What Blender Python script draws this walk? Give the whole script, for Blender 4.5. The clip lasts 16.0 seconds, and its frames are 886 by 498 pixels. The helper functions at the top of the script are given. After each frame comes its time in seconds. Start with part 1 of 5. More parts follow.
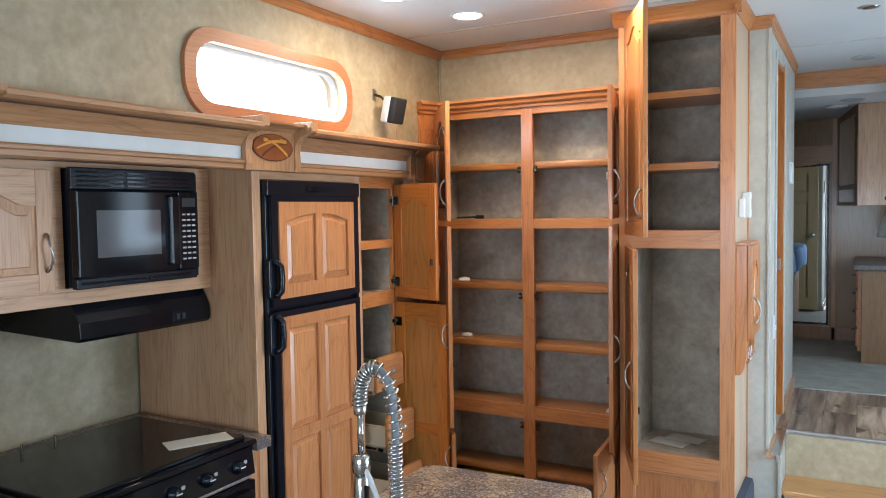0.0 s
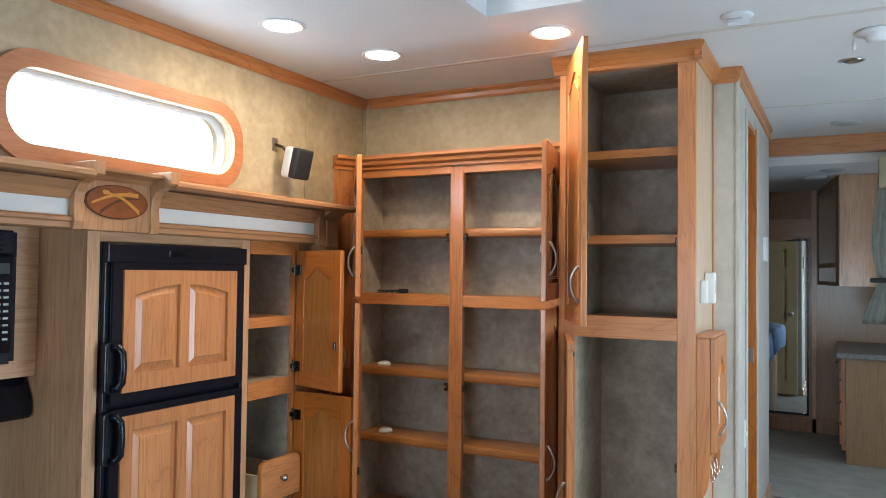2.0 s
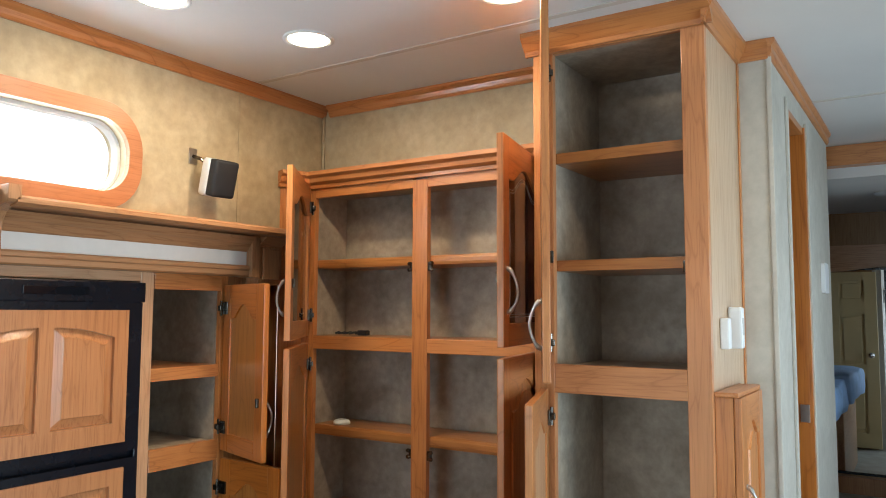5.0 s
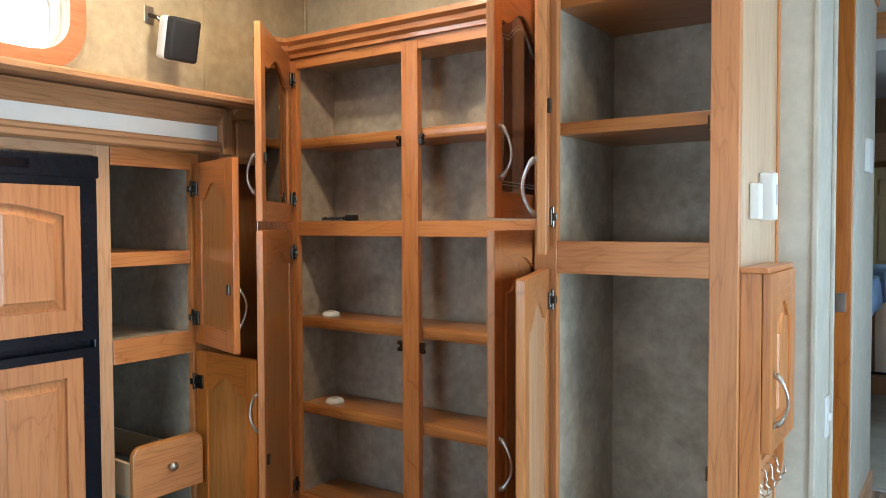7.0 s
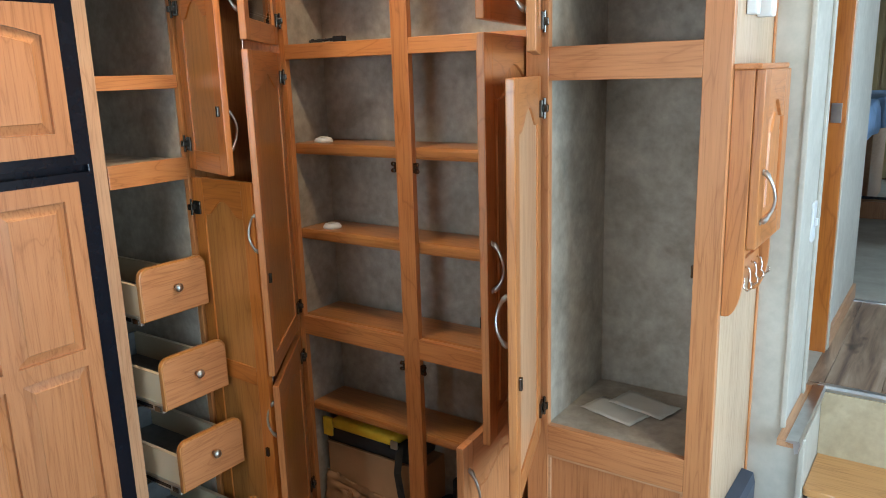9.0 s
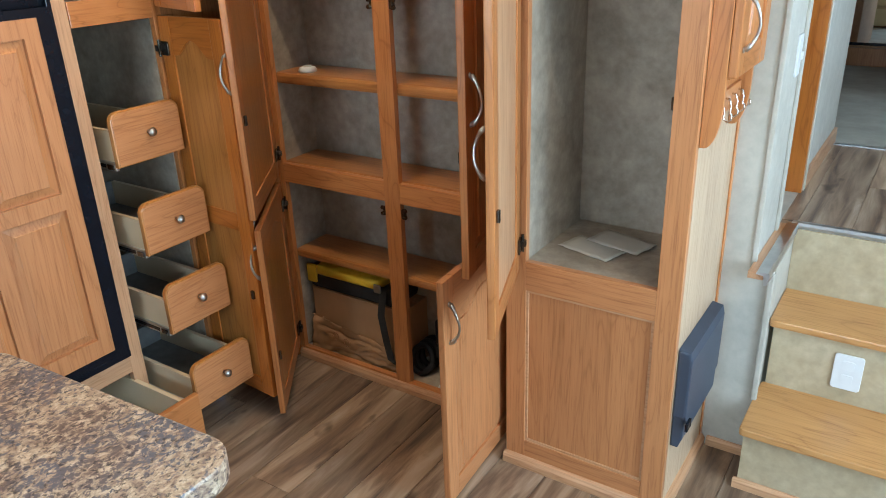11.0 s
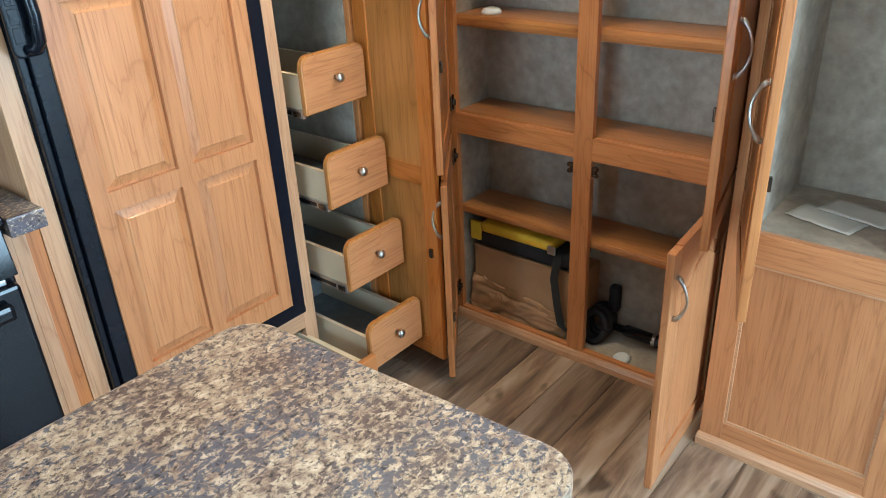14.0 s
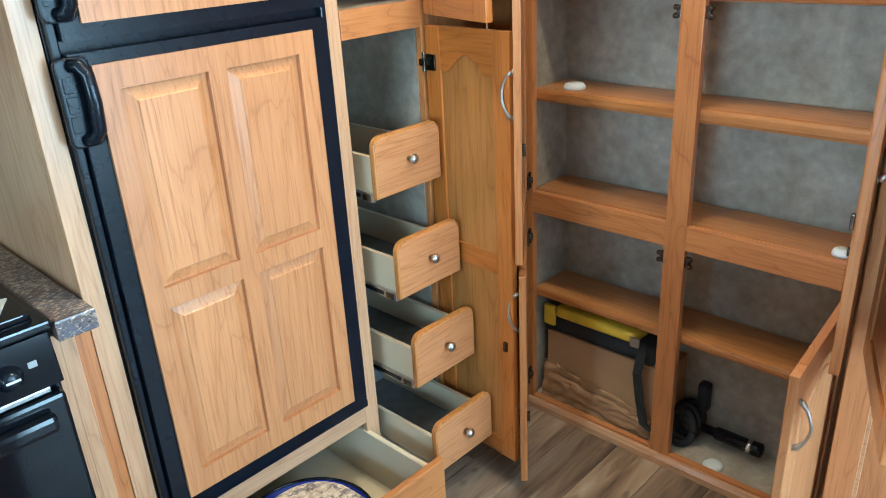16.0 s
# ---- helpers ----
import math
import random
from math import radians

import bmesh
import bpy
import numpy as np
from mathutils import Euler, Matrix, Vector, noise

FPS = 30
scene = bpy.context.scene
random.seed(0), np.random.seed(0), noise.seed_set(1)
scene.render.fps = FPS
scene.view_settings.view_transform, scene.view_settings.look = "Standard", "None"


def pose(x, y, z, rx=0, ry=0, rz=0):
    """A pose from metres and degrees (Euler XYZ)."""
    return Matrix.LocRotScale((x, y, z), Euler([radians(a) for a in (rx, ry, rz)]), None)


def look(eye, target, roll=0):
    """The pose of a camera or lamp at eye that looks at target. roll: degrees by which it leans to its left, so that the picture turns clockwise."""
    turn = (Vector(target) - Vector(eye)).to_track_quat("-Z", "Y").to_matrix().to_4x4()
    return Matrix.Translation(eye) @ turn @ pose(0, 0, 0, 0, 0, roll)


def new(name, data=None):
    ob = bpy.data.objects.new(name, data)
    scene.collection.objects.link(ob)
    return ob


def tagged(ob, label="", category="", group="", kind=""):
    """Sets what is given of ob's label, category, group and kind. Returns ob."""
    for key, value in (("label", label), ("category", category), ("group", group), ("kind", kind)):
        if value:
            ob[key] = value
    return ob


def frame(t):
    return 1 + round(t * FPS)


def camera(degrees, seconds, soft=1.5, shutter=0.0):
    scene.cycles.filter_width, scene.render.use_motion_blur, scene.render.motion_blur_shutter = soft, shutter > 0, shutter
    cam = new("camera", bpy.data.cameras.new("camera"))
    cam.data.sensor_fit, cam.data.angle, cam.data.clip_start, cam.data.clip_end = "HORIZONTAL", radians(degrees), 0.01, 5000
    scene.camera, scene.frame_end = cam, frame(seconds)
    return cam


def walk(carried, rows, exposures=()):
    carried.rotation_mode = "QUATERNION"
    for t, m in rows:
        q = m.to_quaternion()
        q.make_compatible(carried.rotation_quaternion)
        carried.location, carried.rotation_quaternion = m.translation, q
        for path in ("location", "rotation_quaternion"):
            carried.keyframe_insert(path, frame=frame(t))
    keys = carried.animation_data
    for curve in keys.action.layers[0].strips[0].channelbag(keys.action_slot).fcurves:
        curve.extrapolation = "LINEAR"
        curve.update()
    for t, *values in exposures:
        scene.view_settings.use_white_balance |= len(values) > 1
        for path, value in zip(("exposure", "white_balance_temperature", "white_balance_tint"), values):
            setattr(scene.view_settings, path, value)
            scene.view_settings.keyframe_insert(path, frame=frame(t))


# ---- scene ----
cam = camera(60.7, 16.0, soft=0.95)
PATH = [
    (0, (0.088, -0.194, 1.721), (-0.882, 1.552, 1.619), -0.9),
    (0.5, (0.07, -0.04, 1.719), (-0.879, 1.718, 1.618), -0.9),
    (1, (0.066, 0.136, 1.738), (-0.876, 1.899, 1.678), -0.6),
    (1.5, (0.07, 0.272, 1.752), (-0.87, 2.038, 1.751), -0.0),
    (2, (0.068, 0.433, 1.768), (-0.865, 2.201, 1.829), 0.7),
    (2.5, (0.065, 0.576, 1.769), (-0.863, 2.344, 1.882), 0.4),
    (3, (0.056, 0.669, 1.779), (-0.872, 2.436, 1.92), -0.0),
    (3.2, (0.068, 0.707, 1.779), (-0.869, 2.467, 1.936), -0.0),
    (5.5, (0.099, 1.244, 1.754), (-1.016, 2.898, 1.898), 0.2),
    (6, (0.052, 1.314, 1.725), (-1.072, 2.967, 1.8), -0.4),
    (6.5, (0.008, 1.325, 1.701), (-1.083, 3.001, 1.706), -0.0),
    (7, (0.03, 1.407, 1.665), (-1.111, 3.049, 1.598), -0.2),
    (7.5, (-0.002, 1.375, 1.635), (-1.123, 3.023, 1.463), -0.7),
    (8, (0.012, 1.387, 1.607), (-1.123, 3.009, 1.325), -1.2),
    (8.5, (0.035, 1.395, 1.588), (-1.099, 3.0, 1.216), -1.6),
    (9, (0.051, 1.402, 1.571), (-1.063, 3.0, 1.118), -1.7),
    (9.5, (0.064, 1.412, 1.545), (-1.032, 2.994, 1.001), -1.8),
    (10, (0.07, 1.405, 1.522), (-1.012, 2.968, 0.9), -2.0),
    (10.2, (0.073, 1.407, 1.524), (-1.002, 2.958, 0.862), -2.2),
    (12.3, (-0.012, 1.334, 1.464), (-0.991, 2.831, 0.57), -0.7),
    (12.5, (-0.039, 1.321, 1.463), (-1.04, 2.801, 0.566), -0.7),
    (13, (-0.105, 1.318, 1.47), (-1.183, 2.746, 0.577), -1.4),
    (13.5, (-0.187, 1.33, 1.479), (-1.319, 2.715, 0.586), -2.3),
    (14, (-0.294, 1.337, 1.486), (-1.451, 2.691, 0.576), -2.8),
    (14.5, (-0.393, 1.352, 1.491), (-1.565, 2.693, 0.581), -2.6),
    (15, (-0.468, 1.379, 1.492), (-1.643, 2.721, 0.588), -2.7),
    (15.5, (-0.499, 1.405, 1.504), (-1.698, 2.746, 0.631), -2.8),
    (16, (-0.479, 1.449, 1.522), (-1.764, 2.76, 0.729), -3.1),
]
walk(cam, [(t, look(eye, target, roll)) for t, eye, target, roll in PATH], [
    (0, 0.32, 5850, 10), (3, 0.0, 6100, 8), (5.4, 0.05, 6300, 8), (6.5, 0.2, 6050, 6), (8, 0.42, 5900, 5), (9.5, 0.55, 5900, 6),
    (13, 0.8, 5650, 3), (14.5, 1.1, 5300, -2), (16, 1.27, 5000, -8)])

# ---------------------------------------------------------------- light
world = bpy.data.worlds.new("world")
scene.world = world
world.use_nodes = True
wn = world.node_tree.nodes
sky = wn.new("ShaderNodeTexSky")
sky.sky_type, sky.sun_disc = "NISHITA", False
sky.sun_elevation, sky.sun_rotation = radians(40), radians(200)
wn["Background"].inputs["Strength"].default_value = 0.12
world.node_tree.links.new(sky.outputs[0], wn["Background"].inputs[0])

sun = new("sun", bpy.data.lights.new("sun", "SUN"))
sun.data.energy, sun.data.angle, sun.data.color = 1.0, radians(10), (1, 0.96, 0.9)
sun.matrix_world = look((0, 0, 0), (0.3, 0.7, -0.75))


def window_light(name, place, target, w, h, watts, color, spread=180):
    d = bpy.data.lights.new(name, "AREA")
    d.shape, d.size, d.size_y, d.energy, d.color = "RECTANGLE", w, h, watts, color
    d.spread = radians(spread)
    ob = new(name, d)
    ob.matrix_world = look(place, target)
    return ob


DAY = (0.70, 0.87, 1.0)
window_light("daylight_side", (1.42, 1.75, 1.5), (0, 1.75, 1.15), 1.5, 0.9, 15, DAY, 160)
window_light("daylight_entry", (1.42, 2.6, 1.15), (0, 2.5, 1.0), 0.62, 1.7, 33, DAY, 165)
window_light("daylight_rear", (-0.2, -2.42, 1.45), (-0.2, 0, 1.0), 1.9, 0.9, 34, DAY, 130)
window_light("daylight_high", (-1.9, 2.035, 2.2), (0, 2.035, 1.9), 0.75, 0.18, 6, DAY)
window_light("daylight_landing", (0.86, 4.05, 1.75), (0, 4.05, 1.7), 0.75, 0.6, 7, DAY)
window_light("daylight_hall", (0.86, 5.6, 1.7), (0, 5.6, 1.4), 0.7, 0.6, 6, DAY)

# ---------------------------------------------------------------- materials


def material(name, rough=0.5, metal=0.0):
    m = bpy.data.materials.new(name)
    m.use_nodes = True
    b = m.node_tree.nodes["Principled BSDF"]
    b.inputs["Roughness"].default_value, b.inputs["Metallic"].default_value = rough, metal
    return m, m.node_tree.nodes, m.node_tree.links, b


def ramp_node(n, stops):
    r = n.new("ShaderNodeValToRGB")
    while len(r.color_ramp.elements) < len(stops):
        r.color_ramp.elements.new(0.5)
    for e, (p, c) in zip(r.color_ramp.elements, stops):
        e.position, e.color = p, (*c, 1)
    return r


def coords(n, l, scale, jitter=True):
    t, mp = n.new("ShaderNodeTexCoord"), n.new("ShaderNodeMapping")
    mp.inputs["Scale"].default_value = scale
    l.new(t.outputs["Object"], mp.inputs["Vector"])
    if jitter:
        o, v = n.new("ShaderNodeObjectInfo"), n.new("ShaderNodeVectorMath")
        v.operation = "SCALE"
        v.inputs[0].default_value = (7.3, 5.1, 3.7)
        l.new(o.outputs["Random"], v.inputs["Scale"])
        l.new(v.outputs[0], mp.inputs["Location"])
    return mp.outputs[0]


def noise_node(n, l, vec, scale, detail=4, rough=0.55, dist=0.0):
    x = n.new("ShaderNodeTexNoise")
    for k, v in (("Scale", scale), ("Detail", detail), ("Roughness", rough), ("Distortion", dist)):
        x.inputs[k].default_value = v
    l.new(vec, x.inputs["Vector"])
    return x.outputs["Fac"]


def bump(n, l, b, height, strength, distance=0.002):
    k = n.new("ShaderNodeBump")
    k.inputs["Strength"].default_value, k.inputs["Distance"].default_value = strength, distance
    l.new(height, k.inputs["Height"])
    l.new(k.outputs[0], b.inputs["Normal"])


def mix_color(n, l, fac, a, c, mode="MIX"):
    x = n.new("ShaderNodeMix")
    x.data_type, x.blend_type = "RGBA", mode
    for val, i in ((fac, 0), (a, 6), (c, 7)):
        if isinstance(val, (int, float)):
            x.inputs[i].default_value = val
        elif isinstance(val, tuple):
            x.inputs[i].default_value = (*val, 1)
        else:
            l.new(val, x.inputs[i])
    return x.outputs[2]


def oak(name, axis, light, mid, dark, rough=0.38):
    """Lacquered oak with cathedral figure and open pores; the grain runs along the axis."""
    m, n, l, b = material(name, rough)
    fine = {"x": (1.2, 34, 34), "y": (34, 1.2, 34), "z": (34, 34, 1.2)}[axis]
    broad = {"x": (0.9, 7, 7), "y": (7, 0.9, 7), "z": (7, 7, 0.9)}[axis]
    v1, v2 = coords(n, l, broad), coords(n, l, fine)
    fig = noise_node(n, l, v1, 1.3, 3, 0.5, 0.6)
    rings = n.new("ShaderNodeMath")
    rings.operation = "MULTIPLY"
    l.new(fig, rings.inputs[0])
    rings.inputs[1].default_value = 17.0
    fr = n.new("ShaderNodeMath")
    fr.operation = "PINGPONG"
    l.new(rings.outputs[0], fr.inputs[0])
    fr.inputs[1].default_value = 1.0
    base = ramp_node(n, [(0.0, dark), (0.13, mid), (1.0, light)])
    l.new(fr.outputs[0], base.inputs[0])
    pores = noise_node(n, l, v2, 5.0, 5, 0.65)
    pr = ramp_node(n, [(0.36, (0.80, 0.74, 0.68)), (0.47, (0.98, 0.97, 0.96)), (0.62, (1.04, 1.04, 1.04))])
    l.new(pores, pr.inputs[0])
    tone = noise_node(n, l, v1, 0.5, 2)
    tr = ramp_node(n, [(0.3, (0.88, 0.84, 0.81)), (0.7, (1.07, 1.05, 1.02))])
    l.new(tone, tr.inputs[0])
    half = mix_color(n, l, 0.5, mid, base.outputs[0])
    c = mix_color(n, l, 1.0, half, pr.outputs[0], "MULTIPLY")
    c = mix_color(n, l, 1.0, c, tr.outputs[0], "MULTIPLY")
    l.new(c, b.inputs["Base Color"])
    b.inputs["Coat Weight"].default_value, b.inputs["Coat Roughness"].default_value = 0.35, 0.16
    bump(n, l, b, pores, 0.2, 0.001)
    return m


def plain(name, color, rough=0.5, metal=0.0, vary=0.12, scale=9.0, relief=0.05):
    m, n, l, b = material(name, rough, metal)
    v = coords(n, l, (1, 1, 1))
    f = noise_node(n, l, v, scale, 5)
    c = ramp_node(n, [(0.3, tuple(k * (1 - vary) for k in color)), (0.7, tuple(min(1, k * (1 + vary)) for k in color))])
    l.new(f, c.inputs[0])
    l.new(c.outputs[0], b.inputs["Base Color"])
    if relief:
        bump(n, l, b, noise_node(n, l, v, scale * 25, 3), relief, 0.001)
    return m


def wallpaper(name, a, c, d, sponge=0.14):
    """Vinyl wallpaper with a cloudy, sponged print."""
    m, n, l, b = material(name, 0.6)
    v = coords(n, l, (1, 1, 1), False)
    f1 = noise_node(n, l, v, 7.0, 5, 0.62, 0.4)
    f2 = noise_node(n, l, v, 34.0, 4, 0.6)
    r = ramp_node(n, [(0.32, a), (0.5, c), (0.7, d)])
    l.new(f1, r.inputs[0])
    r2 = ramp_node(n, [(0.3, (1 - sponge,) * 3), (0.65, (1 + sponge * 0.4,) * 3)])
    l.new(f2, r2.inputs[0])
    l.new(mix_color(n, l, 1.0, r.outputs[0], r2.outputs[0], "MULTIPLY"), b.inputs["Base Color"])
    bump(n, l, b, noise_node(n, l, v, 420.0, 2), 0.15, 0.001)
    return m


OAKS = {a: oak("oak_" + a, a, (0.56, 0.242, 0.080), (0.475, 0.187, 0.057), (0.27, 0.092, 0.024)) for a in "xyz"}
PALE = {a: oak("pale_oak_" + a, a, (0.62, 0.385, 0.225), (0.55, 0.315, 0.17), (0.41, 0.21, 0.105), 0.42) for a in "xyz"}
AMBER = {a: oak("amber_oak_" + a, a, (0.55, 0.20, 0.036), (0.465, 0.153, 0.026), (0.28, 0.082, 0.013), 0.28) for a in "xyz"}
INNER = oak("oak_back_face", "z", (0.50, 0.225, 0.06), (0.42, 0.175, 0.042), (0.28, 0.10, 0.025), 0.3)
# also colours the fascia gap strip, where its dark tone stands for shade
DARKOAK = oak("stained_oak_and_gap_shade", "z", (0.36, 0.175, 0.075), (0.29, 0.135, 0.055), (0.18, 0.075, 0.03), 0.35)
WINDOWOAK = oak("red_oak_surround", "y", (0.44, 0.185, 0.085), (0.40, 0.16, 0.07), (0.33, 0.125, 0.05), 0.35)
BROWNPANEL = oak("brown_wall_panel", "z", (0.34, 0.195, 0.085), (0.31, 0.172, 0.072), (0.25, 0.13, 0.05), 0.5)
FASCIA = {a: oak("fascia_oak_" + a, a, (0.50, 0.275, 0.135), (0.43, 0.225, 0.105), (0.25, 0.115, 0.048), 0.42) for a in "xyz"}
MAPLE = oak("maple_print_panel", "z", (0.56, 0.42, 0.29), (0.52, 0.385, 0.26), (0.46, 0.33, 0.21), 0.45)
HONEY = oak("honey_oak", "x", (0.56, 0.31, 0.115), (0.49, 0.255, 0.088), (0.34, 0.155, 0.05), 0.4)
SHELFOAK = oak("shelf_oak", "x", (0.45, 0.20, 0.06), (0.37, 0.152, 0.043), (0.22, 0.08, 0.022), 0.36)
ROSE = {a: oak("rose_oak_" + a, a, (0.58, 0.275, 0.118), (0.51, 0.228, 0.092), (0.36, 0.145, 0.052), 0.36) for a in "xyz"}
WALL = wallpaper("cloud_wallpaper", (0.365, 0.286, 0.172), (0.415, 0.333, 0.21), (0.465, 0.382, 0.252))
INSIDE = wallpaper("cabinet_lining", (0.27, 0.226, 0.172), (0.36, 0.307, 0.24), (0.445, 0.386, 0.31), 0.2)
HALLWALL = wallpaper("hall_wallpaper", (0.41, 0.385, 0.325), (0.45, 0.425, 0.365), (0.49, 0.465, 0.40), 0.08)
CEIL = plain("ceiling_vinyl", (0.66, 0.65, 0.63), 0.55, 0, 0.03, 3.0, 0.06)
FABRIC = plain("pale_vinyl_insert", (0.66, 0.66, 0.64), 0.6, 0, 0.05, 12.0, 0.2)
BLACK = plain("black_gloss", (0.006, 0.007, 0.010), 0.1, 0, 0.3, 6.0, 0)
BLACKPL = plain("black_plastic", (0.006, 0.008, 0.013), 0.26, 0, 0.2, 20.0, 0.08)
BLACKPL.node_tree.nodes["Principled BSDF"].inputs["Specular IOR Level"].default_value = 0.32
BLACK.node_tree.nodes["Principled BSDF"].inputs["Specular IOR Level"].default_value = 0.3
GLASSTOP = plain("black_glass_top", (0.012, 0.012, 0.014), 0.06, 0, 0.3, 8.0, 0)
GLASSTOP.node_tree.nodes["Principled BSDF"].inputs["Specular IOR Level"].default_value = 0.25
NICKEL = plain("brushed_nickel", (0.46, 0.44, 0.41), 0.3, 1.0, 0.1, 40.0, 0.05)
CHROME = plain("stainless", (0.66, 0.66, 0.66), 0.2, 1.0, 0.08, 30.0, 0.03)
ALU = plain("aluminium_trim", (0.55, 0.56, 0.57), 0.32, 1.0, 0.12, 25.0, 0.05)
DARKMETAL = plain("bronze_hinge", (0.13, 0.115, 0.10), 0.24, 1.0, 0.2, 30.0, 0)
WHITE = plain("white_plastic", (0.66, 0.67, 0.67), 0.4, 0, 0.03, 12.0, 0.03)
CREAM = plain("cream_door_paint", (0.62, 0.5, 0.27), 0.45, 0, 0.06, 5.0, 0.05)
PAPER = plain("paper", (0.52, 0.50, 0.44), 0.8, 0, 0.05, 14.0, 0.1)
KRAFT = plain("kraft_paper", (0.34, 0.185, 0.085), 0.6, 0, 0.2, 11.0, 0.25)
CARDBOARD = plain("cardboard", (0.38, 0.215, 0.105), 0.8, 0, 0.1, 8.0, 0.2)
YELLOW = plain("yellow_nylon", (0.75, 0.5, 0.03), 0.55, 0, 0.15, 14.0, 0.2)
WEBBING = plain("black_webbing", (0.016, 0.017, 0.019), 0.7, 0, 0.2, 60.0, 0.3)
SLATE = plain("slate_blue_plastic", (0.038, 0.052, 0.08), 0.45, 0, 0.1, 15.0, 0.1)
LINER = plain("grey_liner", (0.15, 0.15, 0.145), 0.85, 0, 0.15, 30.0, 0.3)
DRAWERSIDE = plain("drawer_side_print", (0.62, 0.50, 0.33), 0.5, 0, 0.05, 6.0, 0.05)
CARPET = plain("grey_carpet", (0.36, 0.35, 0.30), 0.95, 0, 0.12, 12.0, 0.6)
BLUE = plain("blue_bedding", (0.30, 0.47, 0.74), 0.8, 0, 0.15, 9.0, 0.3)
CURTAIN = plain("grey_curtain", (0.5, 0.5, 0.45), 0.85, 0, 0.15, 14.0, 0.3)
SEAM = plain("seam_strip", (0.56, 0.52, 0.46), 0.6, 0, 0.05, 8.0, 0.05)
RUBBER = plain("black_rubber", (0.008, 0.008, 0.01), 0.65, 0, 0.2, 20.0, 0.2)


def inlay_wood(name, color):
    return plain(name, color, 0.3, 0, 0.18, 18.0, 0.03)


INLAY_A, INLAY_B, INLAY_C = (inlay_wood(*a) for a in (("inlay_red_brown", (0.24, 0.07, 0.02)), ("inlay_dark", (0.11, 0.035, 0.015)), ("inlay_amber", (0.62, 0.27, 0.05))))


def granite():
    """Laminate print: tan ground, brown-violet flakes, fine dark grains and broad blue-grey clouds."""
    m, n, l, b = material("granite_laminate", 0.32)
    v = coords(n, l, (1, 0.75, 1), False)
    ground = ramp_node(n, [(0.36, (0.17, 0.11, 0.085)), (0.46, (0.34, 0.245, 0.175)), (0.55, (0.50, 0.39, 0.275)), (0.66, (0.66, 0.56, 0.43))])
    l.new(noise_node(n, l, v, 75.0, 6, 0.74, 0.4), ground.inputs[0])
    cloud = noise_node(n, l, v, 7.0, 3, 0.55, 0.3)
    flake = noise_node(n, l, v, 120.0, 6, 0.72, 0.4)
    mix = n.new("ShaderNodeMath")
    mix.operation = "MULTIPLY_ADD"
    mix.inputs[1].default_value = 0.5
    l.new(cloud, mix.inputs[0])
    l.new(flake, mix.inputs[2])
    fr = ramp_node(n, [(0.725, (0, 0, 0)), (0.79, (1, 1, 1))])
    l.new(mix.outputs[0], fr.inputs[0])
    tint = ramp_node(n, [(0.4, (0.115, 0.072, 0.062)), (0.6, (0.10, 0.098, 0.125))])
    l.new(noise_node(n, l, v, 9.0, 2, 0.5), tint.inputs[0])
    c = mix_color(n, l, fr.outputs[0], ground.outputs[0], tint.outputs[0])
    grain = ramp_node(n, [(0.37, (0.07, 0.055, 0.06)), (0.455, (1, 1, 1))])
    l.new(noise_node(n, l, v, 165.0, 4, 0.65, 0.3), grain.inputs[0])
    l.new(mix_color(n, l, 0.85, c, grain.outputs[0], "MULTIPLY"), b.inputs["Base Color"])
    return m


GRANITE = granite()


def plank_wood(name, gain):
    """Vinyl planks: each piece takes its own tone, with long grain and knots."""
    m, n, l, b = material(name, 0.36)
    v = coords(n, l, (9, 0.9, 9))
    f = noise_node(n, l, v, 2.2, 6, 0.6, 0.8)
    r = ramp_node(n, [(0.28, (0.05, 0.036, 0.028)), (0.43, (0.185, 0.12, 0.08)), (0.57, (0.31, 0.22, 0.148)), (0.74, (0.44, 0.345, 0.27))])
    l.new(f, r.inputs[0])
    o = n.new("ShaderNodeObjectInfo")
    tone = ramp_node(n, [(p, tuple(k * g for k, g in zip(c, gain))) for p, c in ((0.0, (0.68, 0.66, 0.65)), (0.5, (0.98, 0.93, 0.86)), (1.0, (1.22, 1.2, 1.18)))])
    l.new(o.outputs["Random"], tone.inputs[0])
    kn = noise_node(n, l, coords(n, l, (7, 3.5, 7)), 1.7, 2)
    kr = ramp_node(n, [(0.27, (0.28, 0.25, 0.23)), (0.36, (1, 1, 1))])
    l.new(kn, kr.inputs[0])
    c = mix_color(n, l, 1.0, r.outputs[0], tone.outputs[0], "MULTIPLY")
    l.new(mix_color(n, l, 1.0, c, kr.outputs[0], "MULTIPLY"), b.inputs["Base Color"])
    bump(n, l, b, f, 0.15, 0.001)
    return m


PLANK = plank_wood("vinyl_plank", (1, 1, 1))
PALEPLANK = plank_wood("pale_vinyl_plank", (1.4, 1.5, 1.6))


def glow(name, color, strength):
    m, n, l, b = material(name, 0.5)
    b.inputs["Base Color"].default_value = (*color, 1)
    b.inputs["Emission Color"].default_value, b.inputs["Emission Strength"].default_value = (*color, 1), strength
    return m


LAMPGLOW = glow("lamp_lens", (1.0, 0.82, 0.6), 9.0)
WINGLOW = glow("bright_sky", (1.0, 1.0, 1.0), 2.2)


def glass(name, color, rough):
    m, n, l, b = material(name, rough)
    b.inputs["Base Color"].default_value = (*color, 1)
    b.inputs["Transmission Weight"].default_value = 1.0
    return m


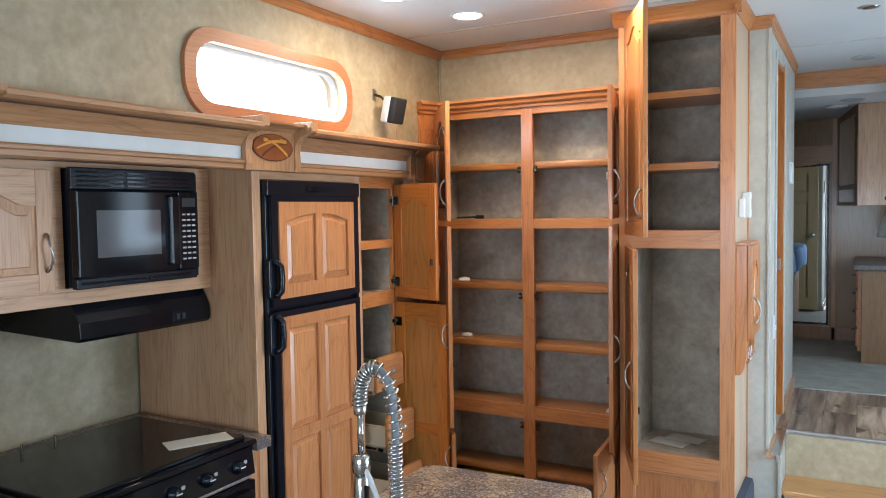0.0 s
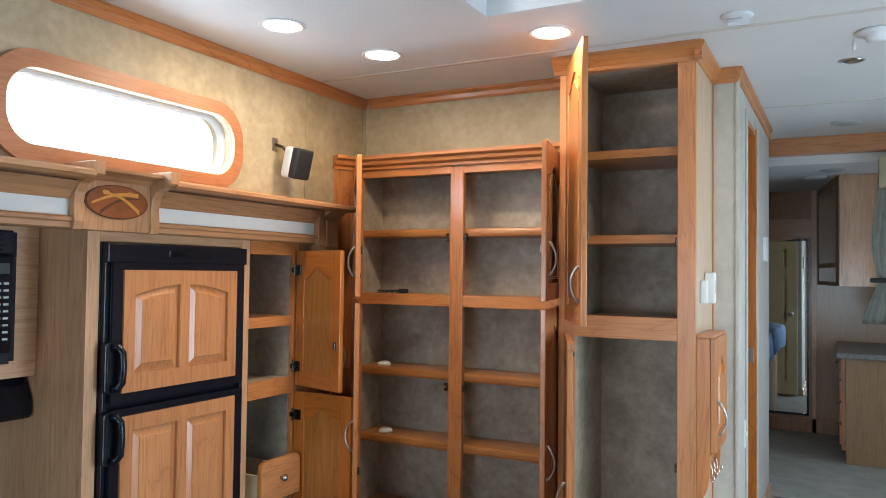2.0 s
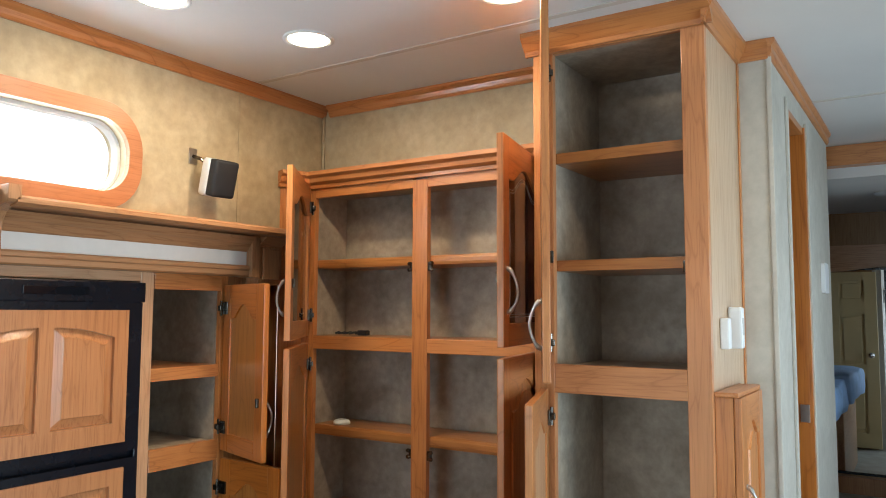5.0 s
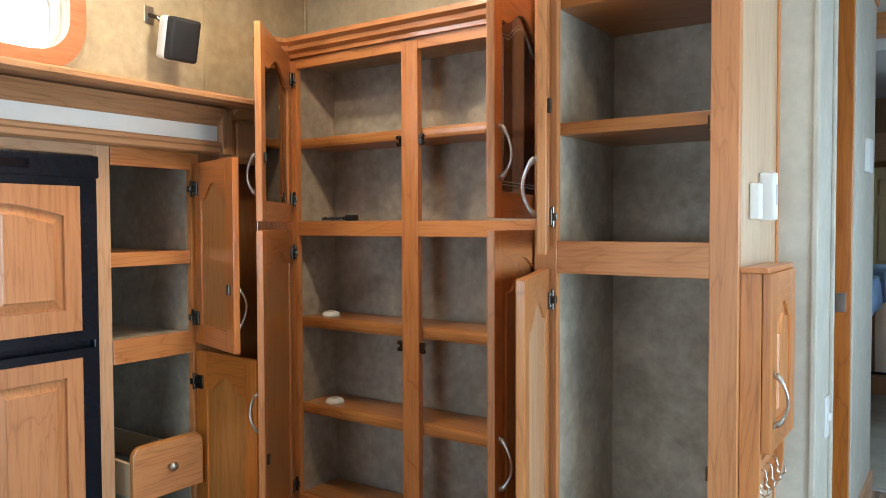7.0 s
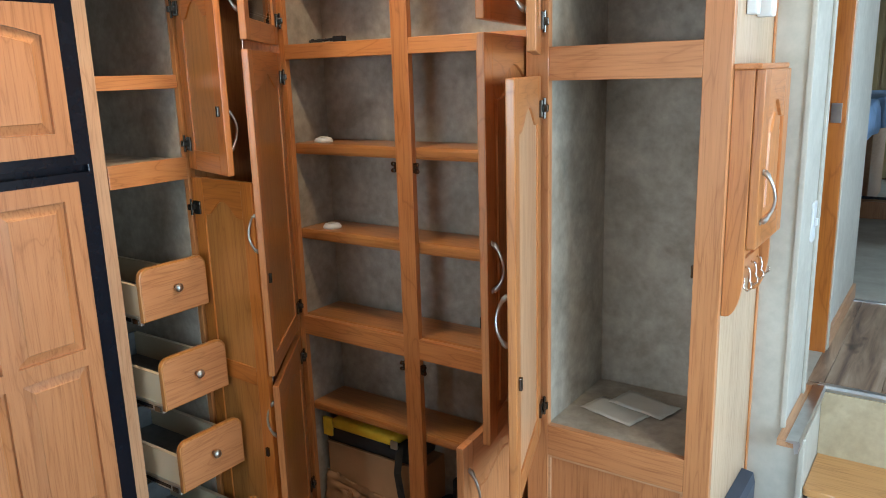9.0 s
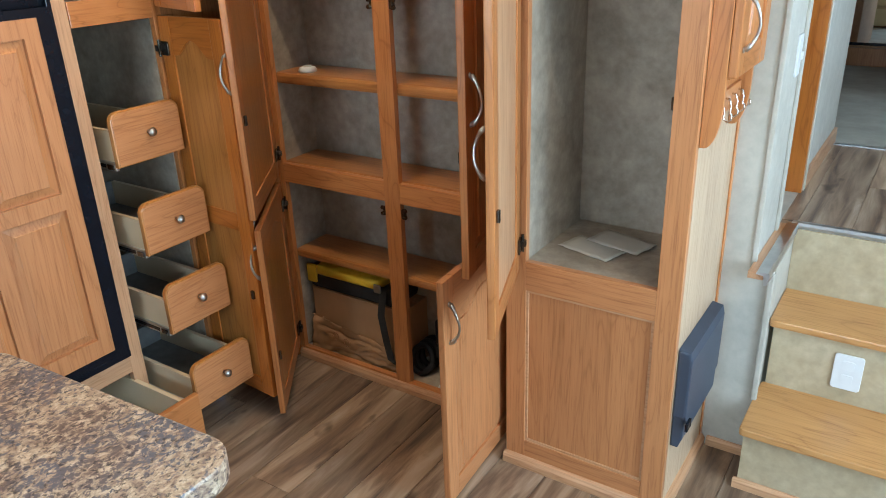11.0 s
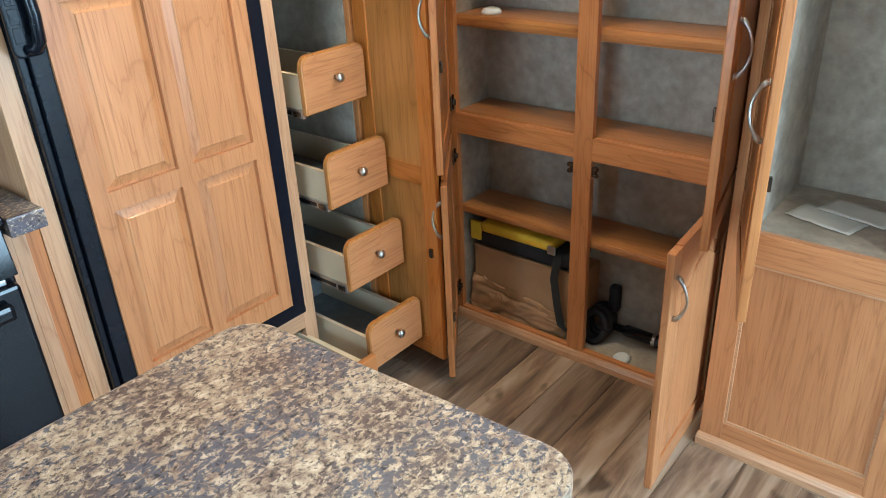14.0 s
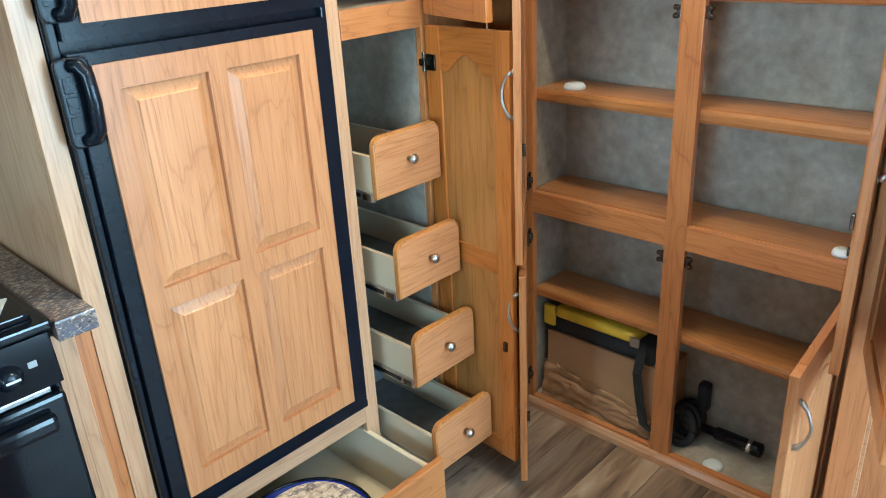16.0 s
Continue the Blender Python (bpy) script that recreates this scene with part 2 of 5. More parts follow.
SMOKED = glass("smoked_glass", (0.085, 0.042, 0.038), 0.02)
PANE = glass("window_glass", (1, 1, 1), 0.0)

# ---------------------------------------------------------------- mesh helpers


def add_box(bm, x0, x1, y0, y1, z0, z1, bevel=0.0, m=None, seg=2):
    x0, x1 = min(x0, x1), max(x0, x1)
    vs = bmesh.ops.create_cube(bm, size=1)["verts"]
    for v in vs:
        v.co = Vector(((x0 + x1) / 2 + v.co.x * (x1 - x0), (y0 + y1) / 2 + v.co.y * (y1 - y0), (z0 + z1) / 2 + v.co.z * (z1 - z0)))
    if m is not None:
        bmesh.ops.transform(bm, matrix=m, verts=vs)
    if bevel:
        es = list({e for v in vs for e in v.link_edges})
        bmesh.ops.bevel(bm, geom=es, offset=bevel, segments=seg, affect="EDGES", profile=0.6)
    return bm


def box(x0, x1, y0, y1, z0, z1, bevel=0.002, m=None):
    return add_box(bmesh.new(), x0, x1, y0, y1, z0, z1, bevel, m)


def prism(points, put, depth, bm=None, bevel=0.0):
    """A closed outline (u, v) made solid: put(u, v, d) gives the place at depth d."""
    bm = bm or bmesh.new()
    a = [bm.verts.new(put(u, v, 0.0)) for u, v in points]
    c = [bm.verts.new(put(u, v, depth)) for u, v in points]
    f1 = bm.faces.new(a)
    f2 = bm.faces.new(c[::-1])
    sides = []
    for i in range(len(a)):
        j = (i + 1) % len(a)
        sides.append(bm.faces.new((a[j], a[i], c[i], c[j])))
    bmesh.ops.recalc_face_normals(bm, faces=[f1, f2, *sides])
    if bevel:
        bmesh.ops.bevel(bm, geom=[*f1.edges, *f2.edges], offset=bevel, segments=2, affect="EDGES", profile=0.6)
    return bm


def plate(outer, holes, put, depth):
    """A flat sheet with holes and thickness."""
    bm = bmesh.new()
    loops = []
    for pts in (outer, *holes):
        vs = [bm.verts.new((u, v, 0)) for u, v in pts]
        for i in range(len(vs)):
            bm.edges.new((vs[i], vs[(i + 1) % len(vs)]))
        loops.append(vs)
    bmesh.ops.triangle_fill(bm, use_beauty=True, use_dissolve=False, edges=bm.edges[:])
    flat = [[(v.co.x, v.co.y) for v in f.verts] for f in bm.faces]
    lp = [[(v.co.x, v.co.y) for v in vs] for vs in loops]
    bm.free()
    out = bmesh.new()
    index = {}

    def vert(u, v, d):
        k = (round(u, 5), round(v, 5), d)
        if k not in index:
            index[k] = out.verts.new(put(u, v, d))
        return index[k]
    for f in flat:
        out.faces.new([vert(u, v, 0.0) for u, v in f])
        out.faces.new([vert(u, v, depth) for u, v in f][::-1])
    for pts in lp:
        for i in range(len(pts)):
            p, q = pts[i], pts[(i + 1) % len(pts)]
            out.faces.new((vert(*p, 0.0), vert(*q, 0.0), vert(*q, depth), vert(*p, depth)))
    bmesh.ops.recalc_face_normals(out, faces=out.faces[:])
    return out


def rect(u0, u1, v0, v1):
    return [(u0, v0), (u1, v0), (u1, v1), (u0, v1)]


def round_rect(u0, u1, v0, v1, r, k=8):
    pts = []
    for cu, cv, a in ((u1 - r, v0 + r, -90), (u1 - r, v1 - r, 0), (u0 + r, v1 - r, 90), (u0 + r, v0 + r, 180)):
        for i in range(k + 1):
            b = radians(a + 90 * i / k)
            pts.append((cu + r * math.cos(b), cv + r * math.sin(b)))
    return pts


def tube(points, r, bm=None, sides=8, radii=None):
    bm = bm or bmesh.new()
    ps = [Vector(p) for p in points]
    rings, up = [], None
    for i, p in enumerate(ps):
        d = (ps[min(i + 1, len(ps) - 1)] - ps[max(i - 1, 0)]).normalized()
        if up is None:
            up = d.orthogonal().normalized()
        up = (up - d * up.dot(d)).normalized()
        side = d.cross(up)
        rr = radii[i] if radii else r
        rings.append([bm.verts.new(p + rr * (math.cos(a) * up + math.sin(a) * side)) for a in (2 * math.pi * k / sides for k in range(sides))])
    for a, b in zip(rings, rings[1:]):
        for k in range(sides):
            bm.faces.new((a[k], a[(k + 1) % sides], b[(k + 1) % sides], b[k]))
    bm.faces.new(rings[0][::-1])
    bm.faces.new(rings[-1])
    bmesh.ops.recalc_face_normals(bm, faces=bm.faces[:])
    return bm


def lathe(profile, m=None, sides=24, bm=None):
    """Radius and height pairs turned about z, then placed by m."""
    bm = bm or bmesh.new()
    m = m or Matrix()
    rings = [[bm.verts.new(m @ Vector((r * math.cos(2 * math.pi * k / sides), r * math.sin(2 * math.pi * k / sides), h))) for k in range(sides)] for r, h in profile]
    for a, b in zip(rings, rings[1:]):
        for k in range(sides):
            bm.faces.new((a[k], a[(k + 1) % sides], b[(k + 1) % sides], b[k]))
    bm.faces.new(rings[0][::-1])
    bm.faces.new(rings[-1])
    bmesh.ops.recalc_face_normals(bm, faces=bm.faces[:])
    return bm


def mesh_object(name, bm, mat, smooth=False):
    me = bpy.data.meshes.new(name)
    bm.to_mesh(me)
    bm.free()
    me.materials.append(mat)
    if smooth:
        me.polygons.foreach_set("use_smooth", [True] * len(me.polygons))
    return new(name, me)


def thing(name, x, y, z, label, category, group="", rz=0.0, kind=""):
    ob = new(name)
    ob.empty_display_size = 0.05
    ob.matrix_world = pose(x, y, z, 0, 0, rz)
    bpy.context.view_layer.update()
    return tagged(ob, label, category, group, kind)


def part(name, bm, mat, parent, label="", smooth=False, local=False):
    """One mesh under a thing or under a part; in world places, or in the parent's own with local."""
    ob = mesh_object(name, bm, mat, smooth)
    ob.parent = parent
    if not local:
        bpy.context.view_layer.update()
        ob.matrix_parent_inverse = parent.matrix_world.inverted()
    return tagged(ob, label)


def structure(name, bm, mat, label="", category="", smooth=False):
    return tagged(mesh_object(name, bm, mat, smooth), label, category, "", "structure")


def at_x(x):
    return lambda u, v, d: (x + d, u, v)


def at_y(y):
    return lambda u, v, d: (u, y + d, v)


def at_z(z):
    return lambda u, v, d: (u, v, z + d)

# ---------------------------------------------------------------- setting
CZ = 2.545          # ceiling of the kitchen
WX = -1.86         # face of the slide-out wall
DECK = 0.63        # raised floor behind the steps

slab = structure("floor", box(-2.6, 1.5, -2.5, 3.46, -0.06, -0.004, 0), PLANK, "worn grey-brown vinyl plank floor", "floor")
deck = structure("floor_deck", box(-1.3, 0.9, 3.75, 4.74, 0.55, DECK - 0.004, 0), PALEPLANK, "raised hall floor of grey vinyl planks", "floor")
structure("floor_carpet", box(-1.6, 0.9, 4.74, 6.7, 0.55, DECK, 0), CARPET, "pale grey low-pile carpet on the raised floor", "carpet")
structure("carpet_trim", box(-0.27, 0.88, 4.728, 4.75, DECK - 0.003, DECK + 0.004, 0.002), ALU, "thin metal strip at the carpet edge", "trim")

wall_left = structure("wall_left", plate(rect(-2.5, 3.3, 1.905, CZ + 0.03), [round_rect(1.621, 2.457, 2.093, 2.307, 0.09)], at_x(WX), -0.09), WALL, "cream cloud-print wallpaper wall above the slide-out", "wall")
structure("wall_left_low", box(WX - 0.09, WX, -2.5, 0.45, -0.02, 1.905, 0), WALL, "cream cloud-print wallpaper wall", "wall")
structure("wall_slide_back", box(-2.62, -2.515, 0.36, 2.9, -0.02, 2.0, 0), WALL, "wallpapered back wall of the slide-out", "wall")
structure("wall_slide_end", box(-2.515, WX - 0.09, 0.36, 0.45, -0.02, 1.904, 0), WALL, "wallpapered end wall of the slide-out", "wall")
structure("ceiling_slide", box(-2.515, WX - 0.002, 0.36, 2.9, 1.905, 1.96, 0), CEIL, "low white ceiling of the slide-out", "ceiling")
structure("wall_back", box(-1.96, -0.83, 3.3, 3.46, 2.22, CZ + 0.03, 0), WALL, "cream wallpaper wall above the pantry", "wall")
structure("wall_pantry_behind", box(-1.96, -0.355, 3.425, 3.46, -0.02, 2.22, 0), WALL, "wall behind the pantry", "wall")
structure("wall_corner", prism([(-0.4, -0.02), (-0.227, -0.02), (-0.227, 0.611), (-0.275, 0.611), (-0.275, CZ + 0.03), (-0.4, CZ + 0.03)], at_y(3.42), 0.06), HALLWALL, "narrow wallpapered wall beside the tall cabinet", "wall")
structure("wall_hall", plate(rect(3.48, 4.78, DECK - 0.08, CZ + 0.03), [rect(3.70, 4.085, DECK + 0.001, 2.42)], at_x(-0.275), -0.065), HALLWALL, "pale wallpapered hall wall with a doorway", "wall")
structure("wall_stair_side", box(-0.3, -0.227, 3.482, 3.75, -0.02, 0.611, 0), HALLWALL, "wallpapered side wall of the steps", "wall")
structure("wall_right", plate(rect(-2.5, 3.48, -0.02, CZ + 0.03), [rect(1.0, 2.2, 1.1, 2.0), rect(2.28, 2.92, 0.28, 2.0)], at_x(1.44), 0.08), WALL, "wallpapered wall with a window and a glazed entry door", "wall")
structure("wall_rear", plate(rect(-2.1, 1.5, -0.02, CZ + 0.03), [rect(-1.15, 0.75, 1.15, 2.05)], at_y(-2.5), -0.08), WALL, "wallpapered wall with a wide window", "wall")
structure("wall_right_return", box(0.9, 1.52, 3.42, 3.5, -0.02, CZ + 0.03, 0), WALL, "wallpapered return wall", "wall")
structure("wall_hall_right", plate(rect(3.5, 6.7, 0.5, CZ + 0.03), [rect(5.25, 5.95, 1.4, 2.0), rect(3.68, 4.43, 1.45, 2.05)], at_x(0.88), 0.08), BROWNPANEL, "brown panelled hall wall with a window", "wall")
structure("wall_bath", box(-1.35, -1.28, 3.46, 4.78, 0.5, CZ, 0), BROWNPANEL, "brown panelled wall behind the doorway", "wall")
structure("wall_bath_end", box(-1.6, -0.341, 4.72, 4.78, 0.5, CZ, 0), BROWNPANEL, "brown panelled partition", "wall")
structure("wall_bed_left", box(-1.68, -1.6, 4.72, 6.7, 0.5, CZ, 0), BROWNPANEL, "brown panelled bedroom wall", "wall")
structure("wall_far", plate(rect(-1.6, 0.88, DECK, 2.5), [], at_y(6.62), 0.05), BROWNPANEL, "brown panelled end wall", "wall")

structure("ceiling", plate(rect(-2.0, 1.52, -2.58, 5.16), [rect(-0.89, -0.47, 2.07, 2.49)], at_z(CZ), 0.09), CEIL, "white vinyl ceiling with a roof vent", "ceiling")
structure("ceiling_hall", box(-1.68, 0.96, 5.16, 6.7, 2.40, 2.55, 0), CEIL, "white hall ceiling", "ceiling")
structure("beam", box(-1.6, 0.88, 5.08, 5.16, 2.45, CZ - 0.001, 0.003), OAKS["x"], "wooden header beam across the hall", "beam")
for y in (2.93, 4.2, 1.1):
    structure("ceiling_seam", box(-1.82, 1.44, y - 0.011, y + 0.011, CZ - 0.003, CZ + 0.002, 0.001), SEAM, "thin cover strip over a ceiling joint", "trim")


def crown(name, x0, y0, x1, y1, nx, ny, drop=0.042, out=0.03, top=CZ):
    """A cove moulding from one corner to the other; (nx, ny) points into the room."""
    prof = [(0, 0), (0, -drop), (0.006, -drop), (0.012, -drop * 0.8), (out * 0.55, -drop * 0.45), (out * 0.9, -drop * 0.25), (out, -drop * 0.2), (out, 0)]
    d = Vector((x1 - x0, y1 - y0, 0))
    ln = d.length
    d.normalize()
    return structure(name, prism(prof, lambda u, v, s: (x0 + nx * u + d.x * s, y0 + ny * u + d.y * s, top - 0.001 + v), ln), OAKS["x" if abs(d.x) > 0.5 else "y"], "oak crown moulding under the ceiling", "trim")


crown("crown_moulding", WX, -2.5, WX, 3.3, 1, 0)
crown("crown_moulding", WX + 0.036, 3.3, -0.835, 3.3, 0, -1)
crown("crown_moulding", -0.36, 3.42, -0.275, 3.42, 0, -1, 0.055, 0.022)
crown("crown_moulding", -0.275, 3.40, -0.275, 4.78, 1, 0, 0.05, 0.02)
structure("corner_bead", tube([(WX + 0.006, 3.294, 2.26), (WX + 0.006, 3.294, 2.515)], 0.006), WALL, "slim corner bead on the wallpaper", "trim", True)
structure("wallpaper_batten", box(WX, WX + 0.003, 2.875, 2.895, 2.06, 2.515, 0.001), WALL, "slim batten over a wallpaper joint", "trim")
structure("corner_trim", box(-0.282, -0.268, 3.414, 3.428, DECK, 2.50, 0.003), HALLWALL, "rounded corner trim", "trim")
structure("cabinet_scribe", box(-0.3605, -0.3565, 3.402, 3.42, 0.02, 2.485, 0.001), OAKS["z"], "thin oak scribe strip beside the tall cabinet", "trim")
structure("baseboard", prism([(0, 0), (0.012, 0), (0.012, 0.022), (0.006, 0.03), (0, 0.03)], lambda u, v, s: (-0.34 + s, 3.419 - u, v), 0.115), PALE["x"], "small pale wooden floor moulding", "trim")

# steps
STEP_R = 0.88
for k, (zt, yf, yb) in enumerate(((0.205, 3.25, 3.525), (0.425, 3.5, 3.755))):
    st = thing("step", 0.3, yf, 0 if k == 0 else 0.205, "oak-topped step with wallpapered riser leading to the raised hall", "step", "steps to the hall")
    part("tread", prism(round_rect(-0.226 + 0.0, STEP_R, yf, yb, 0.012, 3), at_z(zt - 0.022), 0.022, None, 0.004), HONEY, st, "varnished wooden tread")
    part("riser", box(-0.214, STEP_R, yf + 0.02, yf + 0.05, (0.0 if k == 0 else 0.205), zt - 0.022, 0), WALL, st, "wallpapered riser")
    if k == 0:
        part("cheek", box(-0.216, -0.2, yf + 0.05, 3.42, 0, zt - 0.022, 0), WALL, st)
        part("moulding", prism([(0, 0), (0.012, 0), (0.012, 0.022), (0.006, 0.03), (0, 0.03)], lambda u, v, s: (-0.225 + s, yf + 0.019 - u, v), 1.1), PALE["x"], st, "pale wooden floor moulding")
structure("riser_top", box(-0.226, STEP_R, 3.735, 3.749, 0.425, DECK - 0.008, 0), WALL, "wallpapered top riser", "riser")
nose = [(0, 0), (0.03, 0.004), (0.034, -0.004), (0.03, -0.03), (0.022, -0.034), (0.018, -0.006), (0, -0.004)]
structure("step_nosing", prism(nose, lambda u, v, s: (-0.24 + s, 3.775 - u, DECK + 0.006 + v), 1.1), ALU, "ribbed aluminium step nosing", "trim")
structure("side_nosing", prism(nose, lambda u, v, s: (-0.252 + u, 3.335 + s, DECK + 0.006 + v), 0.415), ALU, "ribbed aluminium nosing along the stair side", "trim")
structure("side_ledge", box(-0.275, -0.235, 3.345, 3.75, 0.612, DECK + 0.001, 0.002), PALE["y"], "pale wooden ledge above the steps", "ledge")
structure("stair_corner_trim", box(-0.232, -0.216, 3.408, 3.424, 0.2, 0.61, 0.004), HALLWALL, "pale corner trim beside the steps", "trim")
outlet = thing("wall_outlet", 0.0, 3.519, 0.26, "white electrical outlet on the upper riser", "outlet")
part("cover", prism(round_rect(-0.045, 0.03, 0.252, 0.362, 0.008, 3), at_y(3.519), -0.006, None, 0.002), WHITE, outlet)
for z in (0.285, 0.329):
    part("socket", prism(round_rect(-0.023, 0.008, z - 0.015, z + 0.015, 0.006, 3), at_y(3.5132), -0.002), WHITE, outlet)

# hall doorway lining
jamb = tagged(new("door_1"), "oak-lined hall doorway with a brass strike plate", "doorway", "", "structure")
part("jamb", box(-0.36, -0.268, 4.055, 4.084, DECK, 2.42, 0.002), AMBER["z"], jamb, "oak jamb")
part("jamb", box(-0.40, -0.276, 3.701, 3.72, DECK, 2.42, 0.002), OAKS["z"], jamb, "oak jamb")
part("head", box(-0.40, -0.274, 3.72, 4.055, 2.395, 2.419, 0.002), OAKS["y"], jamb)
part("casing", box(-0.275, -0.264, 4.085, 4.112, DECK, 2.44, 0.003), HALLWALL, jamb)
part("casing", box(-0.275, -0.266, 3.672, 3.70, DECK, 2.44, 0.003), HALLWALL, jamb)
part("strike_plate", box(-0.31, -0.28, 4.05, 4.056, 1.385, 1.445, 0.001), NICKEL, jamb, "metal strike plate")
structure("baseboard_hall", box(-0.275, -0.263, 4.112, 4.78, DECK, DECK + 0.06, 0.002), PALE["y"], "pale wooden baseboard in the hall", "trim")

# window in the slide-out wall
win = tagged(new("window_1"), "long rounded window with a varnished oak surround", "window", "", "structure")
part("window_frame", plate(round_rect(1.574, 2.498, 2.045, 2.352, 0.13, 10), [round_rect(1.623, 2.455, 2.095, 2.305, 0.09, 10)], at_x(WX), 0.018), WINDOWOAK, win, "rounded oak surround")
part("sash", plate(round_rect(1.62, 2.458, 2.092, 2.308, 0.09, 10), [round_rect(1.634, 2.446, 2.105, 2.296, 0.076, 10)], at_x(WX - 0.06), 0.03), WHITE, win, "white inner frame")
pn = part("pane", prism(round_rect(1.63, 2.45, 2.1, 2.3, 0.075), at_x(WX - 0.05), 0.004), PANE, win)
pn.visible_shadow = False
structure("backdrop", box(-2.9, -2.89, -0.5, 5.5, 1.2, 4.2, 0), WINGLOW, "overexposed white sky outside the window", "sky")

# roof vent
vent = thing("roof_vent", -0.68, 2.28, CZ, "white roof vent with a frosted dome", "roof vent")
part("shaft", plate(rect(-0.89, -0.47, 2.07, 2.49), [rect(-0.87, -0.49, 2.09, 2.47)], at_z(CZ - 0.012), 0.2), WHITE, vent)
dm = part("dome", box(-0.87, -0.49, 2.09, 2.47, CZ + 0.17, CZ + 0.18, 0), glass("frosted_dome", (0.92, 0.96, 1), 0.4), vent, "frosted plastic dome")
dm.visible_shadow = False

# ---------------------------------------------------------------- cabinet doors


def bow(w, h, rise, k=14):
    """The lower line of a cathedral rail: flat shoulders with an arched middle, as (x, z)."""
    pts = []
    for i in range(k + 1):
        s = i / k
        a = min(max((s - 0.12) / 0.76, 0), 1)
        pts.append((s * w, h + rise * (0.5 - 0.5 * math.cos(2 * math.pi * a)) ** 0.7))
    return pts


def pull(parent, x, z, y, up=0.108, side=-1):
    """A bowed cup-ended pull standing off the outer face."""
    pts, rad = [], []
    for i in range(17):
        s = i / 16
        pts.append((x + 0.004 * math.sin(s * 6.28), y + side * (0.004 + 0.024 * math.sin(math.pi * s) ** 0.7), z - up / 2 + up * s))
        rad.append(0.0044 - 0.001 * math.sin(math.pi * s) + (0.002 if i in (0, 1, 15, 16) else 0))
    bm = tube(pts, 0.005, None, 8, rad)
    for s in (-1, 1):
        lathe([(0.002, 0), (0.0065, 0.001), (0.0065, 0.003), (0.003, 0.005)], Matrix.Translation((x, y, z + s * up / 2)) @ pose(0, 0, 0, 90 if side < 0 else -90), 12, bm)
    return part("handle", bm, NICKEL, parent, "satin nickel bow handle", True, True)


def cup_hinge(parent, x, z, y, sgn):
    bm = box(x - 0.022 * sgn - 0.016, x - 0.022 * sgn + 0.016, y, y + 0.006, z - 0.02, z + 0.02, 0.002)
    add_box(bm, x - 0.012, x + 0.008, y + 0.004, y + 0.018, z - 0.009, z + 0.009, 0.003)
    tube([(x, y + 0.008, z - 0.024), (x, y + 0.008, z + 0.024)], 0.004, bm, 8)
    add_box(bm, x + sgn * 0.006, x + sgn * 0.03, y - 0.004, y + 0.002, z - 0.014, z + 0.014, 0.002)
    return part("hinge", bm, DARKMETAL, parent, "dark bronze hinge", False, True)


